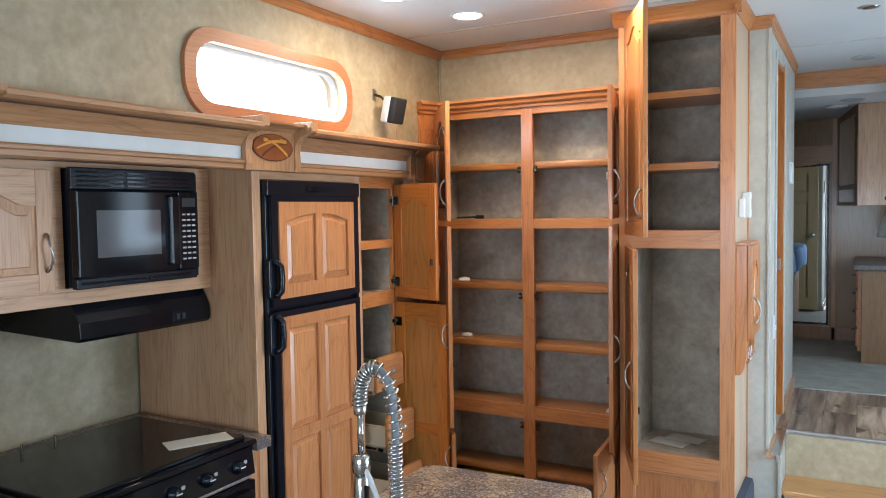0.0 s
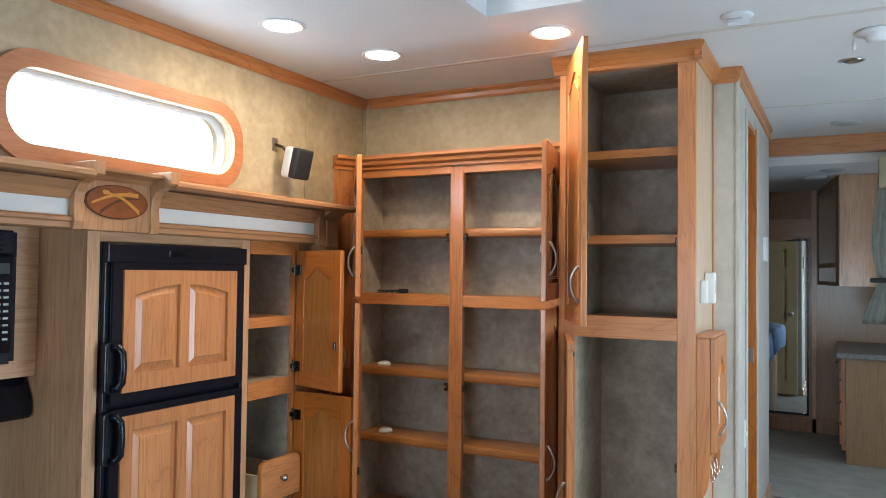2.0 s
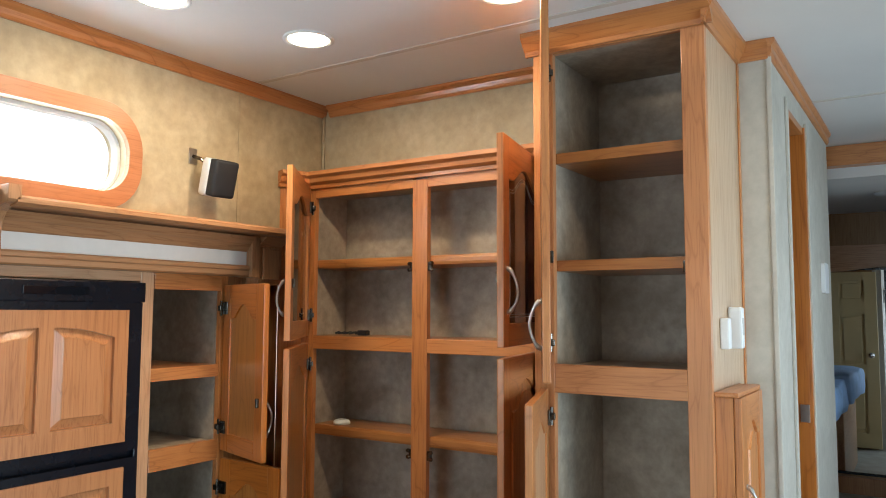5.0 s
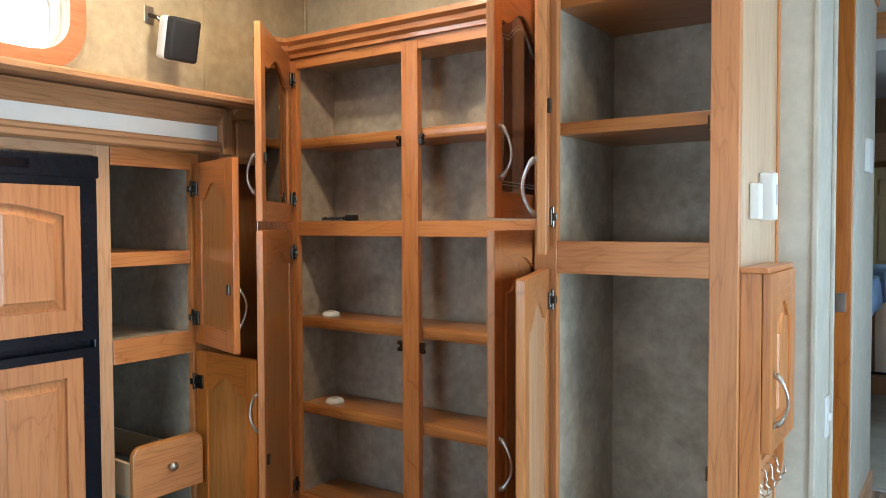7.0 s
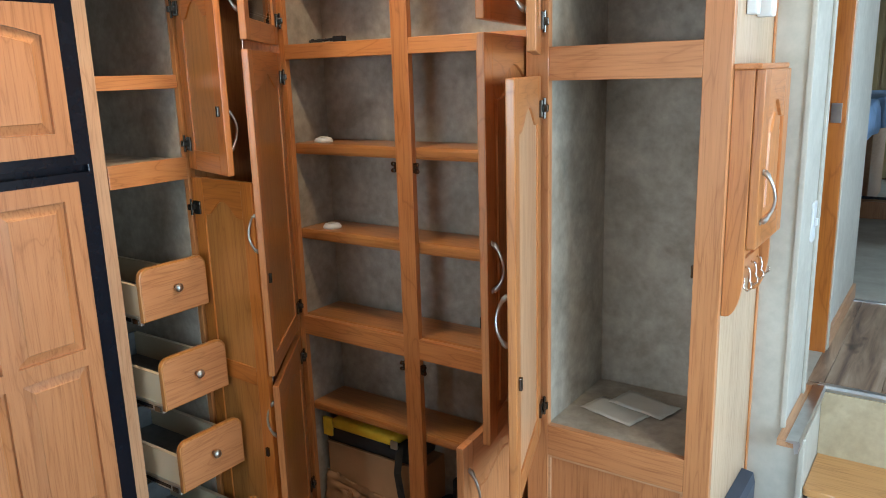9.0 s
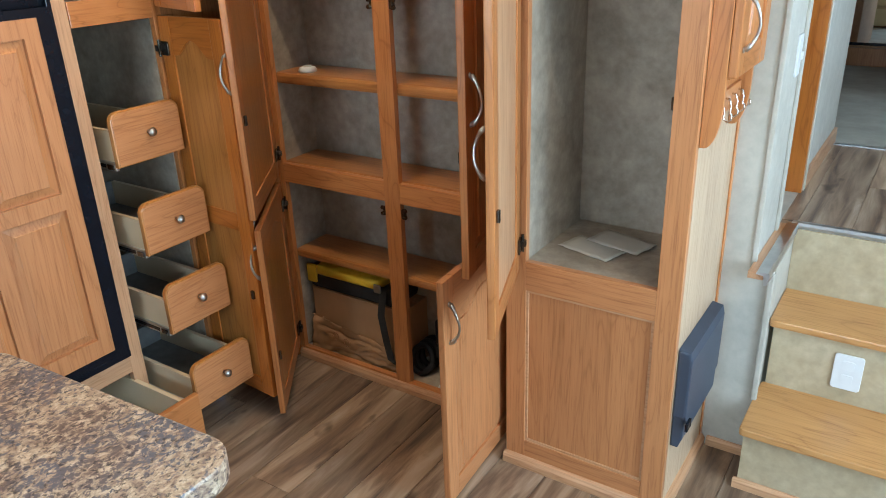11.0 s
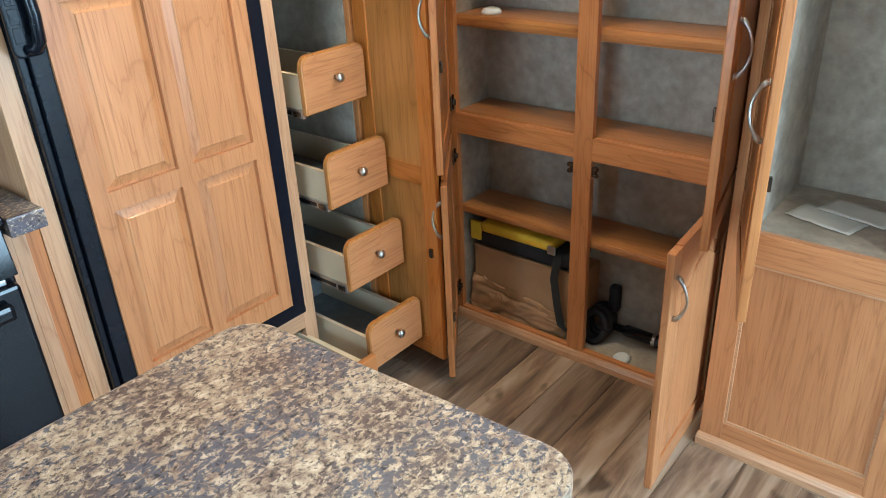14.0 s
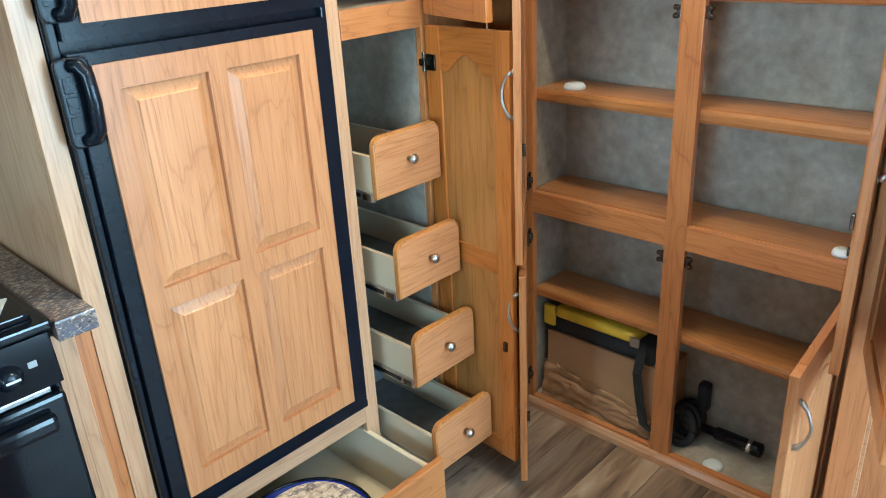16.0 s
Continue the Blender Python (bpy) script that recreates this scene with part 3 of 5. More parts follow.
def cabinet_door(name, parent, hx, hy, hz, w, h, aim, hand, closed, wood="o", pane=None, rise=0.045, inner=INNER, handle_z=None, hinges=True, label="", mid=None):
    """A raised-panel door on its hinge. aim: degrees of the free edge in plan; hand 1: hinged on its own left, -1: on its right."""
    W = {"o": OAKS, "p": PALE, "r": ROSE, "a": AMBER}[wood]
    d = new(name)
    d.empty_display_size = 0.04
    d.parent = parent
    turn = aim if hand > 0 else aim - 180
    d.matrix_parent_inverse = parent.matrix_world.inverted()
    d.matrix_basis = pose(hx, hy, hz, 0, 0, turn)
    tagged(d, label)
    T, s = 0.019, 0.052
    f = (lambda a: a) if hand > 0 else (lambda a: -a)
    part("stile", box(f(0), f(s), -T, 0, 0, h, 0.003), W["z"], d, "", False, True)
    part("stile", box(f(w - s), f(w), -T, 0, 0, h, 0.003), W["z"], d, "", False, True)
    part("rail", box(f(s), f(w - s), -T + 0.0005, -0.0005, 0, s + 0.006, 0.002), W["x"], d, "", False, True)
    low = bow(w - 2 * s, h - s - 0.012 - rise, rise)
    top = [(s + u, v) for u, v in low] + [(w - s, h), (s, h)]
    part("rail", prism(top, lambda u, v, dd: (f(u), -T + 0.0005 + dd, v), T - 0.001, None, 0.0015), W["x"], d, "arched top rail", False, True)
    edge = [(s + u, v) for u, v in low[::-1]]
    shape = [(s, s + 0.004), (w - s, s + 0.004), *edge]
    if pane:
        part("pane", prism(shape, lambda u, v, dd: (f(u), -T + 0.007 + dd, v), 0.004), pane, d, "smoked glass pane with an etched line", False, True)
        for off in (0.022, 0.029):
            pts = [(s + off, s + off), (w - s - off, s + off), *[(s + off + u * (w - 2 * s - 2 * off) / (w - 2 * s), v - off) for u, v in low[::-1]], (s + off, s + off)]
            part("etched_line", tube([(f(u), -T + 0.0075, v) for u, v in pts], 0.0011, None, 4), WHITE, d, "etched white border", False, True)
    else:
        bm = prism(shape, lambda u, v, dd: (f(u), -T + 0.008 + dd, v), 0.006)
        part("panel_back", bm, inner, d, "recessed back of the panel", False, True)
        g = 0.03
        fieldin = [(s + g, s + g), (w - s - g, s + g), *[(s + g + u * (w - 2 * s - 2 * g) / (w - 2 * s), v - g) for u, v in low[::-1]]]
        g = 0.027
        field = [(s + g, s + g), (w - s - g, s + g), *[(s + g + u * (w - 2 * s - 2 * g) / (w - 2 * s), v - g) for u, v in low[::-1]]]
        a, c = shape, field
        bm = bmesh.new()
        lo = [bm.verts.new((f(u), -T + 0.0078, v)) for u, v in a]
        n1 = [bm.verts.new((f(u), -T + 0.0045, v)) for u, v in c]
        n2 = [bm.verts.new((f(u), -T + 0.0005, v)) for u, v in fieldin]
        for p, q in ((lo, n1), (n1, n2)):
            for i in range(len(p)):
                j = (i + 1) % len(p)
                bm.faces.new((p[i], p[j], q[j], q[i]))
        bm.faces.new(n2)
        bmesh.ops.recalc_face_normals(bm, faces=bm.faces[:])
        part("panel", bm, W["z"], d, "raised panel", False, True)
    if mid:
        part("rail", box(f(s), f(w - s), -T + 0.0005, -0.0005, mid - 0.028, mid + 0.028, 0.002), W["x"], d, "middle rail", False, True)
    if handle_z is not None:
        pull(d, f(w - 0.026), handle_z, -T)
    if hinges:
        zs = (0.075, h - 0.075) if h < 0.95 else (0.09, h / 2, h - 0.09)
        for z in zs:
            cup_hinge(d, f(0.0), z, 0.0, -hand)
    bm = box(f(w - 0.03), f(w - 0.018), 0, 0.008, h * 0.3, h * 0.3 + 0.028, 0.002)
    part("catch", bm, DARKMETAL, d, "small dark catch", False, True)
    return d


# ---------------------------------------------------------------- pantry
PF = 3.18
pantry = thing("pantry_cabinet", -1.32, 3.3, 0, "tall oak pantry cabinet with six open doors and nearly empty shelves", "cabinet")
part("stile", box(-1.812, -1.785, PF, PF + 0.02, 0, 2.22, 0.002), OAKS["z"], pantry)
part("stile", box(-1.35, -1.29, PF - 0.001, PF + 0.02, 0.03, 2.2, 0.002), OAKS["z"], pantry)
part("stile", box(-0.905, -0.836, PF, PF + 0.02, 0, 2.22, 0.002), OAKS["z"], pantry)
for x0, x1 in ((-1.785, -1.35), (-1.29, -0.905)):
    part("header", box(x0, x1, PF, PF + 0.02, 2.172, 2.22, 0.002), OAKS["x"], pantry)
    part("rail", box(x0, x1, PF, PF + 0.02, 1.627, 1.673, 0.002), OAKS["x"], pantry)
    part("rail", box(x0, x1, PF, PF + 0.02, 0.699, 0.766, 0.002), OAKS["x"], pantry)
    part("bottom_rail", box(x0, x1, PF, PF + 0.02, 0.0, 0.042, 0.002), OAKS["x"], pantry)
for z, th in ((1.948, 0.034), (1.675, 0.02), (1.36, 0.038), (1.072, 0.038), (0.768, 0.02), (0.436, 0.03)):
    part("shelf", box(-1.798, -0.882, PF + 0.0215, 3.372, z - th, z, min(0.011, th * 0.4)), SHELFOAK, pantry, "oak-veneered shelf with a rounded front edge", False)
part("bottom", box(-1.8, -0.86, PF + 0.022, 3.4, 0.0, 0.03, 0), INSIDE, pantry, "pale lined bottom")
part("back", box(-1.81, -0.85, 3.375, 3.42, 0, 2.21, 0), INSIDE, pantry, "wallpapered back panel")
part("side", box(-1.825, -1.8, PF + 0.021, 3.4, 0, 2.21, 0), INSIDE, pantry)
part("side", box(-0.88, -0.855, PF + 0.021, 3.4, 0, 2.21, 0), INSIDE, pantry)
part("top", box(-1.82, -0.86, PF + 0.021, 3.4, 2.19, 2.215, 0), INSIDE, pantry)
part("base_moulding", prism([(0, 0), (0.014, 0), (0.014, 0.02), (0.008, 0.032), (0, 0.034)], lambda u, v, s: (-1.80 + s, PF - u, v), 0.96), PALE["x"], pantry, "pale wooden floor moulding")
corn = [(0, 0), (0.012, 0), (0.014, 0.012), (0.03, 0.02), (0.034, 0.034), (0.05, 0.042), (0.05, 0.056), (0, 0.056)]
part("cornice", prism(corn, lambda u, v, s: (-1.825 + s, PF - u, 2.205 + v), 0.99), OAKS["x"], pantry, "moulded oak cornice")
for z in (1.895, 1.285, 0.65):
    for x, sg in ((-1.29, 1), (-1.35, -1)):
        bm = box(x, x + sg * 0.012, PF + 0.002, PF + 0.016, z, z + 0.03, 0.002)
        for dz in (0.005, 0.025):
            lathe([(0.004, 0), (0.0065, 0.003), (0.0065, 0.012), (0.003, 0.015)], Matrix.Translation((x + sg * 0.006, PF + 0.004, z + dz)) @ pose(0, 0, 0, 0, 90 * sg), 10, bm)
        part("keeper", bm, DARKMETAL, pantry, "dark roller catch")
# slanted corner pilaster
pa, pb = Vector((-1.858, 3.075, 0)), Vector((-1.805, 3.183, 0))
pd = (pb - pa).normalized()
pn_ = Vector((pd.y, -pd.x, 0))
slant = lambda u, v, dd: tuple(pa + pd * u + pn_ * dd + Vector((0, 0, v)))
pw = (pb - pa).length
part("pilaster", plate(rect(0, pw, 0.0, 2.21), [rect(0.034, pw - 0.03, 1.35, 2.13)], slant, -0.012), OAKS["z"], pantry, "slanted oak pilaster with a sunk strip")
part("pilaster_panel", prism(rect(0.03, pw - 0.025, 1.34, 2.14), lambda u, v, dd: slant(u, v, dd - 0.012), 0.004), OAKS["z"], pantry)
part("cornice_return", prism(corn, lambda u, v, s: tuple(pa + pd * (s - 0.01) + pn_ * u + Vector((0, 0, 2.205 + v))), pw + 0.012), OAKS["x"], pantry, "moulded oak cornice")

DOOR_LABEL = "open oak door with an arched raised panel"
cabinet_door("door", pantry, -1.80, 3.172, 1.672, 0.45, 0.538, -54, 1, 0, "o", SMOKED, handle_z=0.13, label="open oak door with a smoked glass pane")
cabinet_door("door", pantry, -0.888, 3.172, 1.676, 0.42, 0.532, -78, -1, 180, "o", SMOKED, handle_z=0.14, label="open oak door with a smoked glass pane")
cabinet_door("door", pantry, -1.80, 3.172, 0.726, 0.45, 0.922, -54, 1, 0, handle_z=0.42, label=DOOR_LABEL)
cabinet_door("door", pantry, -0.888, 3.172, 0.73, 0.42, 0.92, -78, -1, 180, handle_z=0.42, label=DOOR_LABEL)
cabinet_door("door", pantry, -1.80, 3.172, 0.05, 0.45, 0.645, -53, 1, 0, handle_z=0.53, label=DOOR_LABEL)
# rose oak on this door alone: the pinkish daylight is put into its colour
cabinet_door("door", pantry, -0.888, 3.172, 0.05, 0.44, 0.67, -86, -1, 180, wood="r", handle_z=0.55, label=DOOR_LABEL)

# ---------------------------------------------------------------- tall cabinet beside the steps
WF = 3.04
ward = thing("wardrobe_cabinet", -0.6, 3.23, 0, "tall oak cabinet with two open doors and empty wallpapered interior", "cabinet")
XL, XR = -0.835, -0.361
part("stile", box(XL, -0.775, WF, WF + 0.02, 0.0, 2.52, 0.002), ROSE["z"], ward)
part("stile", box(-0.42, XR, WF, WF + 0.02, 0.0, 2.52, 0.002), ROSE["z"], ward)
for z0, z1 in ((0.0, 0.088), (0.585, 0.67), (1.546, 1.623), (2.483, 2.5)):
    part("rail", box(-0.775, -0.42, WF, WF + 0.02, z0, z1, 0.002), ROSE["x"], ward)
part("lower_panel", box(-0.78, -0.415, WF + 0.009, WF + 0.018, 0.08, 0.59, 0), ROSE["z"], ward, "sunk oak panel")
part("bead", plate(rect(-0.775, -0.42, 0.088, 0.585), [rect(-0.768, -0.427, 0.095, 0.578)], at_y(WF + 0.004), 0.008), PALE["x"], ward, "pale inner edge")
part("side", box(XR - 0.012, XR, WF + 0.02, 3.42, 0, 2.53, 0), MAPLE, ward, "pale maple-print side")
part("side", box(XL, XL + 0.012, WF + 0.02, 3.42, 0, 2.53, 0), OAKS["z"], ward)
part("lining", box(XL + 0.013, XL + 0.055, WF + 0.021, 3.40, 0.66, 2.49, 0), INSIDE, ward, "wallpapered lining")
part("lining", box(-0.415, XR - 0.013, WF + 0.021, 3.40, 0.66, 2.49, 0), INSIDE, ward, "wallpapered lining")
part("back", box(XL + 0.013, XR - 0.013, 3.40, 3.418, 0.6, 2.5, 0), INSIDE, ward, "wallpapered back")
part("bottom", box(XL + 0.013, XR - 0.013, WF + 0.021, 3.40, 0.64, 0.668, 0), INSIDE, ward, "wallpapered bottom")
part("divider", box(-0.78, -0.415, WF + 0.021, 3.40, 1.57, 1.615, 0), INSIDE, ward)
part("top", box(-0.78, -0.415, WF + 0.021, 3.40, 2.485, 2.5, 0), INSIDE, ward)
for z in (2.205, 1.905):
    part("shelf", box(-0.78, -0.415, WF + 0.023, 3.40, z - 0.03, z, 0.002), SHELFOAK, ward, "oak-veneered shelf")
cp = [(0, 0), (0.01, 0), (0.014, 0.012), (0.03, 0.03), (0.042, 0.046), (0.042, 0.06), (0, 0.06)]
part("crown", prism(cp, lambda u, v, s: (XL - 0.02 + s, WF - u, 2.485 + v), XR - XL + 0.042), OAKS["x"], ward, "oak crown moulding")
part("crown", prism(cp, lambda u, v, s: (XR + u * 0.7, WF - 0.03 + s, 2.485 + v), 0.4), OAKS["y"], ward, "oak crown moulding")
bp = [(0, 0), (0.016, 0), (0.016, 0.02), (0.009, 0.032), (0, 0.034)]
part("base_moulding", prism(bp, lambda u, v, s: (XL - 0.004 + s, WF - u, v), XR - XL + 0.02), PALE["x"], ward, "pale wooden floor moulding")
part("base_moulding", prism(bp, lambda u, v, s: (XR + u, WF - 0.016 + s, v), 0.39), PALE["y"], ward, "pale wooden floor moulding")
cabinet_door("door", ward, -0.79, 3.032, 1.605, 0.38, 0.9, -64, 1, 0, handle_z=0.13, label=DOOR_LABEL)
cabinet_door("door", ward, -0.79, 3.032, 0.65, 0.385, 0.908, -70, 1, 0, inner=PALE["z"], handle_z=0.42, label="open oak door showing its pale back")
for z in (1.105, 1.865):
    part("keeper", box(-0.432, -0.42, WF + 0.022, WF + 0.034, z, z + 0.03, 0.003), DARKMETAL, ward, "dark catch keeper")

# ---------------------------------------------------------------- fridge cabinet
fc = thing("fridge_cabinet", -2.15, 2.37, 0, "oak cabinet surround housing the fridge and a narrow open cupboard", "cabinet")
FX = -1.861
part("side", box(-2.5, FX - 0.02, 1.887, 1.902, 0, 1.904, 0), PALE["z"], fc, "oak-print side panel")
part("stile", box(FX - 0.02, FX, 1.887, 1.93, 0, 1.904, 0.002), PALE["z"], fc, "pale oak stile")
part("stile", box(FX - 0.02, FX, 2.521, 2.566, 0.0, 1.904, 0.002), PALE["z"], fc, "pale oak stile")
part("stile", box(FX - 0.02, FX, 2.822, 2.85, 0.06, 1.904, 0.002), OAKS["z"], fc)
part("stile", box(FX - 0.02, FX, 2.85, 3.075, 0.0, 1.904, 0.002), DARKOAK, fc, "dark-stained filler panel")
part("rail", box(FX - 0.02, FX, 1.93, 2.521, 1.847, 1.904, 0.002), PALE["y"], fc)
part("rail", box(FX - 0.02, FX, 2.568, 2.822, 1.826, 1.904, 0.002), OAKS["y"], fc)
part("rail", box(FX - 0.02, FX, 2.568, 2.822, 1.285, 1.35, 0.002), OAKS["y"], fc)
part("rail", box(FX - 0.02, FX, 1.93, 2.521, 0.265, 0.325, 0.002), PALE["y"], fc)
part("rail", box(FX - 0.02, FX, 2.568, 2.822, 0.04, 0.1, 0.002), OAKS["y"], fc)
part("toe_kick", box(FX - 0.08, FX - 0.06, 1.9, 2.85, 0.0, 0.06, 0), BLACKPL, fc, "dark toe kick")
part("lining", box(-2.3, FX - 0.021, 2.82, 2.835, 0.05, 1.87, 0), INSIDE, fc, "wallpapered lining")
part("lining", box(-2.3, FX - 0.021, 2.545, 2.56, 0.05, 1.87, 0), INSIDE, fc, "wallpapered lining")
part("back", box(-2.32, -2.3, 2.545, 2.835, 0.05, 1.87, 0), INSIDE, fc, "wallpapered back")
part("shelf", box(-2.3, FX - 0.002, 2.56, 2.82, 1.55, 1.589, 0.002), OAKS["y"], fc, "oak shelf")
part("shelf", box(-2.3, FX - 0.021, 2.56, 2.82, 1.32, 1.345, 0.002), INSIDE, fc)
part("top", box(-2.3, FX - 0.021, 2.56, 2.82, 1.86, 1.875, 0), INSIDE, fc)
cabinet_door("door", fc, FX + 0.006, 2.828, 1.315, 0.285, 0.53, -17, -1, 0, "a", handle_z=0.12, label=DOOR_LABEL)
cabinet_door("door", fc, FX + 0.006, 2.828, 0.10, 0.285, 1.19, -4, -1, 0, "a", handle_z=0.62, label=DOOR_LABEL, mid=0.603)


def small_drawer(z0, h, pull_out):
    d = thing("drawer", FX + pull_out, 2.69, z0, "pulled-out narrow drawer with rounded oak front and nickel knob", "drawer", "drawers in the narrow cupboard")
    x1 = FX + pull_out
    y0, y1 = 2.583, 2.81
    fr = round_rect(y0, y1, z0, z0 + h, 0.03, 6)
    flat = [(u, max(v, z0)) for u, v in fr]
    front = [(y0, z0), (y1, z0), *[p for p in flat if p[1] > z0 + h - 0.031]]
    part("front", prism(front, at_x(x1), 0.017, None, 0.004), INNER, d, "oak front with rounded top corners and amber edges")
    face = [(u + (0.005 if u < 2.69 else -0.005), v + (0.004 if v < z0 + 0.01 else -0.005)) for u, v in front]
    part("veneer", prism(face, at_x(x1 + 0.0165), 0.0018, None, 0.0008), ROSE["y"], d, "rose-toned oak veneer")
    xb = max(x1 - 0.42, -2.28)
    part("side", box(xb, x1, y0 + 0.012, y0 + 0.024, z0 + 0.012, z0 + h * 0.66, 0), DRAWERSIDE, d, "cream drawer side")
    part("side", box(xb, x1, y1 - 0.024, y1 - 0.012, z0 + 0.012, z0 + h * 0.66, 0), DRAWERSIDE, d, "cream drawer side")
    part("bottom", box(xb, x1, y0 + 0.024, y1 - 0.024, z0 + 0.02, z0 + 0.026, 0), LINER, d, "grey lined bottom")
    part("back", box(xb - 0.012, xb, y0 + 0.012, y1 - 0.012, z0 + 0.012, z0 + h * 0.66, 0), LINER, d)
    sl = part("slide", box(xb, x1 - 0.004, y0 + 0.004, y0 + 0.014, z0 - 0.012, z0 + 0.012, 0.001), ALU, d, "zinc drawer slide")
    part("slide_slot", box(xb, x1 - 0.05, y0 + 0.003, y0 + 0.004, z0 - 0.006, z0 + 0.005, 0), BLACKPL, sl)
    part("slide_clip", box(x1 - 0.04, x1 - 0.012, y0 + 0.001, y0 + 0.004, z0 - 0.009, z0 + 0.006, 0.001), DARKMETAL, sl)
    k = Matrix.Translation((x1 + 0.018, (y0 + y1) / 2, z0 + h * 0.52)) @ pose(0, 0, 0, 0, 90, 0)
    part("knob", lathe([(0.006, 0), (0.0055, 0.008), (0.012, 0.014), (0.0135, 0.019), (0.010, 0.025), (0.002, 0.027)], k, 16), NICKEL, d, "satin nickel knob", True)
    return d


for z0, out in ((0.908, 0.04), (0.653, 0.095), (0.407, 0.135), (0.155, 0.19)):
    small_drawer(z0, 0.155, out)

# wide drawer under the fridge
bd = thing("wide_drawer", -1.8, 2.25, 0.06, "wide drawer pulled out below the fridge", "drawer")
part("front", box(-1.62, -1.60, 1.95, 2.555, 0.055, 0.255, 0.004), OAKS["y"], bd, "oak drawer front")
part("side", box(-2.1, -1.62, 2.515, 2.53, 0.07, 0.235, 0), DRAWERSIDE, bd, "cream drawer side")
part("side", box(-2.1, -1.62, 1.965, 1.98, 0.07, 0.235, 0), DRAWERSIDE, bd, "cream drawer side")
part("bottom", box(-2.1, -1.62, 1.98, 2.515, 0.075, 0.082, 0), DRAWERSIDE, bd)

# fridge
fr = thing("fridge", -2.1, 2.23, 0.33, "two-door fridge with oak panels in a black frame", "fridge")
part("body", box(-2.45, FX - 0.0, 1.932, 2.52, 0.328, 1.845, 0.002), BLACKPL, fr, "black fridge body")
part("top_grille", box(FX, FX + 0.03, 1.934, 2.518, 1.785, 1.843, 0.004), BLACKPL, fr, "black control strip")
part("control_slot", box(FX + 0.03, FX + 0.033, 2.16, 2.34, 1.804, 1.826, 0.002), BLACK, fr)
part("frame", box(FX, FX + 0.02, 1.934, 2.518, 0.33, 0.352, 0.003), BLACKPL, fr)
part("frame", box(FX, FX + 0.018, 2.504, 2.518, 0.352, 1.785, 0.003), BLACKPL, fr)
part("frame", box(FX, FX + 0.018, 1.934, 1.95, 0.352, 1.785, 0.003), BLACKPL, fr)


def fridge_door(z0, z1, rows, arch):
    y0, y1 = 1.952, 2.503
    d = part("door", box(FX + 0.001, FX + 0.026, y0, y1, z0, z1, 0.004), BLACKPL, fr, "black-edged fridge door")
    x = FX + 0.026
    part("trim", plate(rect(y0, y1, z0, z1), [rect(1.987, 2.46, z0 + 0.028, z1 - 0.022)], at_x(x), 0.006), BLACKPL, d, "black edge trim")
    u0, u1, v0, v1 = 1.987, 2.46, z0 + 0.028, z1 - 0.022
    s = 0.045
    cols = ((2.028, 2.203), (2.243, 2.418))
    vs = [v0 + s + 0.01]
    step = (v1 - v0 - 2 * s - 0.01 - (rows - 1) * s) / rows
    holes, panels = [], []
    for r in range(rows):
        a = vs[0] + r * (step + s)
        for k, (c0, c1) in enumerate(cols):
            rise = 0.03 if arch else 0
            top = [(c1 - (c1 - c0) * i / 12, a + step - rise + rise * math.cos(math.pi / 2 * (1 - i / 12 if k else i / 12))) for i in range(13)]
            if not arch:
                top = [(c1, a + step), (c0, a + step)]
            shape = [(c0, a), (c1, a), *top]
            holes.append(shape)
            panels.append((shape, c0, c1, a, a + step))
    part("panel_frame", plate(rect(u0, u1, v0, v1), holes, at_x(x), 0.013), ROSE["z"], d, "oak frame of the door panel")
    for shape, c0, c1, a, b in panels:
        cu, cv = (c0 + c1) / 2, (a + b) / 2
        k1 = lambda g: (1 - 2 * g / (c1 - c0), 1 - 2 * g / (b - a))
        (gu, gv), (fu, fv), (hu, hv) = k1(0.004), k1(0.026), k1(0.0285)
        bm = bmesh.new()
        loops = []
        for k, (ku, kv, xx) in enumerate(((1, 1, x + 0.001), (gu, gv, x + 0.001), (gu * 0.998, gv * 0.998, x + 0.002), (fu, fv, x + 0.0095), (hu, hv, x + 0.0125))):
            loops.append([bm.verts.new((xx, cu + (u - cu) * ku, cv + (v - cv) * kv)) for u, v in shape])
        for p, q in zip(loops, loops[1:]):
            for i in range(len(p)):
                j = (i + 1) % len(p)
                bm.faces.new((p[i], p[j], q[j], q[i]))
        bm.faces.new(loops[-1])
        bmesh.ops.recalc_face_normals(bm, faces=bm.faces[:])
        part("raised_panel", bm, ROSE["z"], d, "raised oak panel")
    return d


up_door = fridge_door(1.368, 1.785, 1, True)
low_door = fridge_door(0.358, 1.348, 2, False)
for d, z0, z1 in ((up_door, 1.40, 1.55), (low_door, 1.19, 1.345)):
    h = part("handle", prism(round_rect(1.924, 1.984, z0, z1, 0.014, 4), at_x(FX + 0.027), 0.012, None, 0.004), BLACKPL, d, "black grip handle")
    gx, gy = FX + 0.036, 1.962
    grip = [(gx, gy - 0.012, z0 + 0.014), (gx + 0.012, gy, z0 + 0.015), (gx + 0.022, gy + 0.006, z0 + 0.03), (gx + 0.024, gy + 0.008, (z0 + z1) / 2), (gx + 0.022, gy + 0.006, z1 - 0.03), (gx + 0.012, gy, z1 - 0.015), (gx, gy - 0.012, z1 - 0.014)]
    part("grip", tube(grip, 0.012, None, 12), BLACKPL, h, "rounded grip bar", True)
    for k in range(3):
        part("rib", box(FX + 0.039, FX + 0.041, 1.932, 1.95, z0 + 0.028 + k * 0.034, z0 + 0.056 + k * 0.034, 0.001), BLACKPL, h)

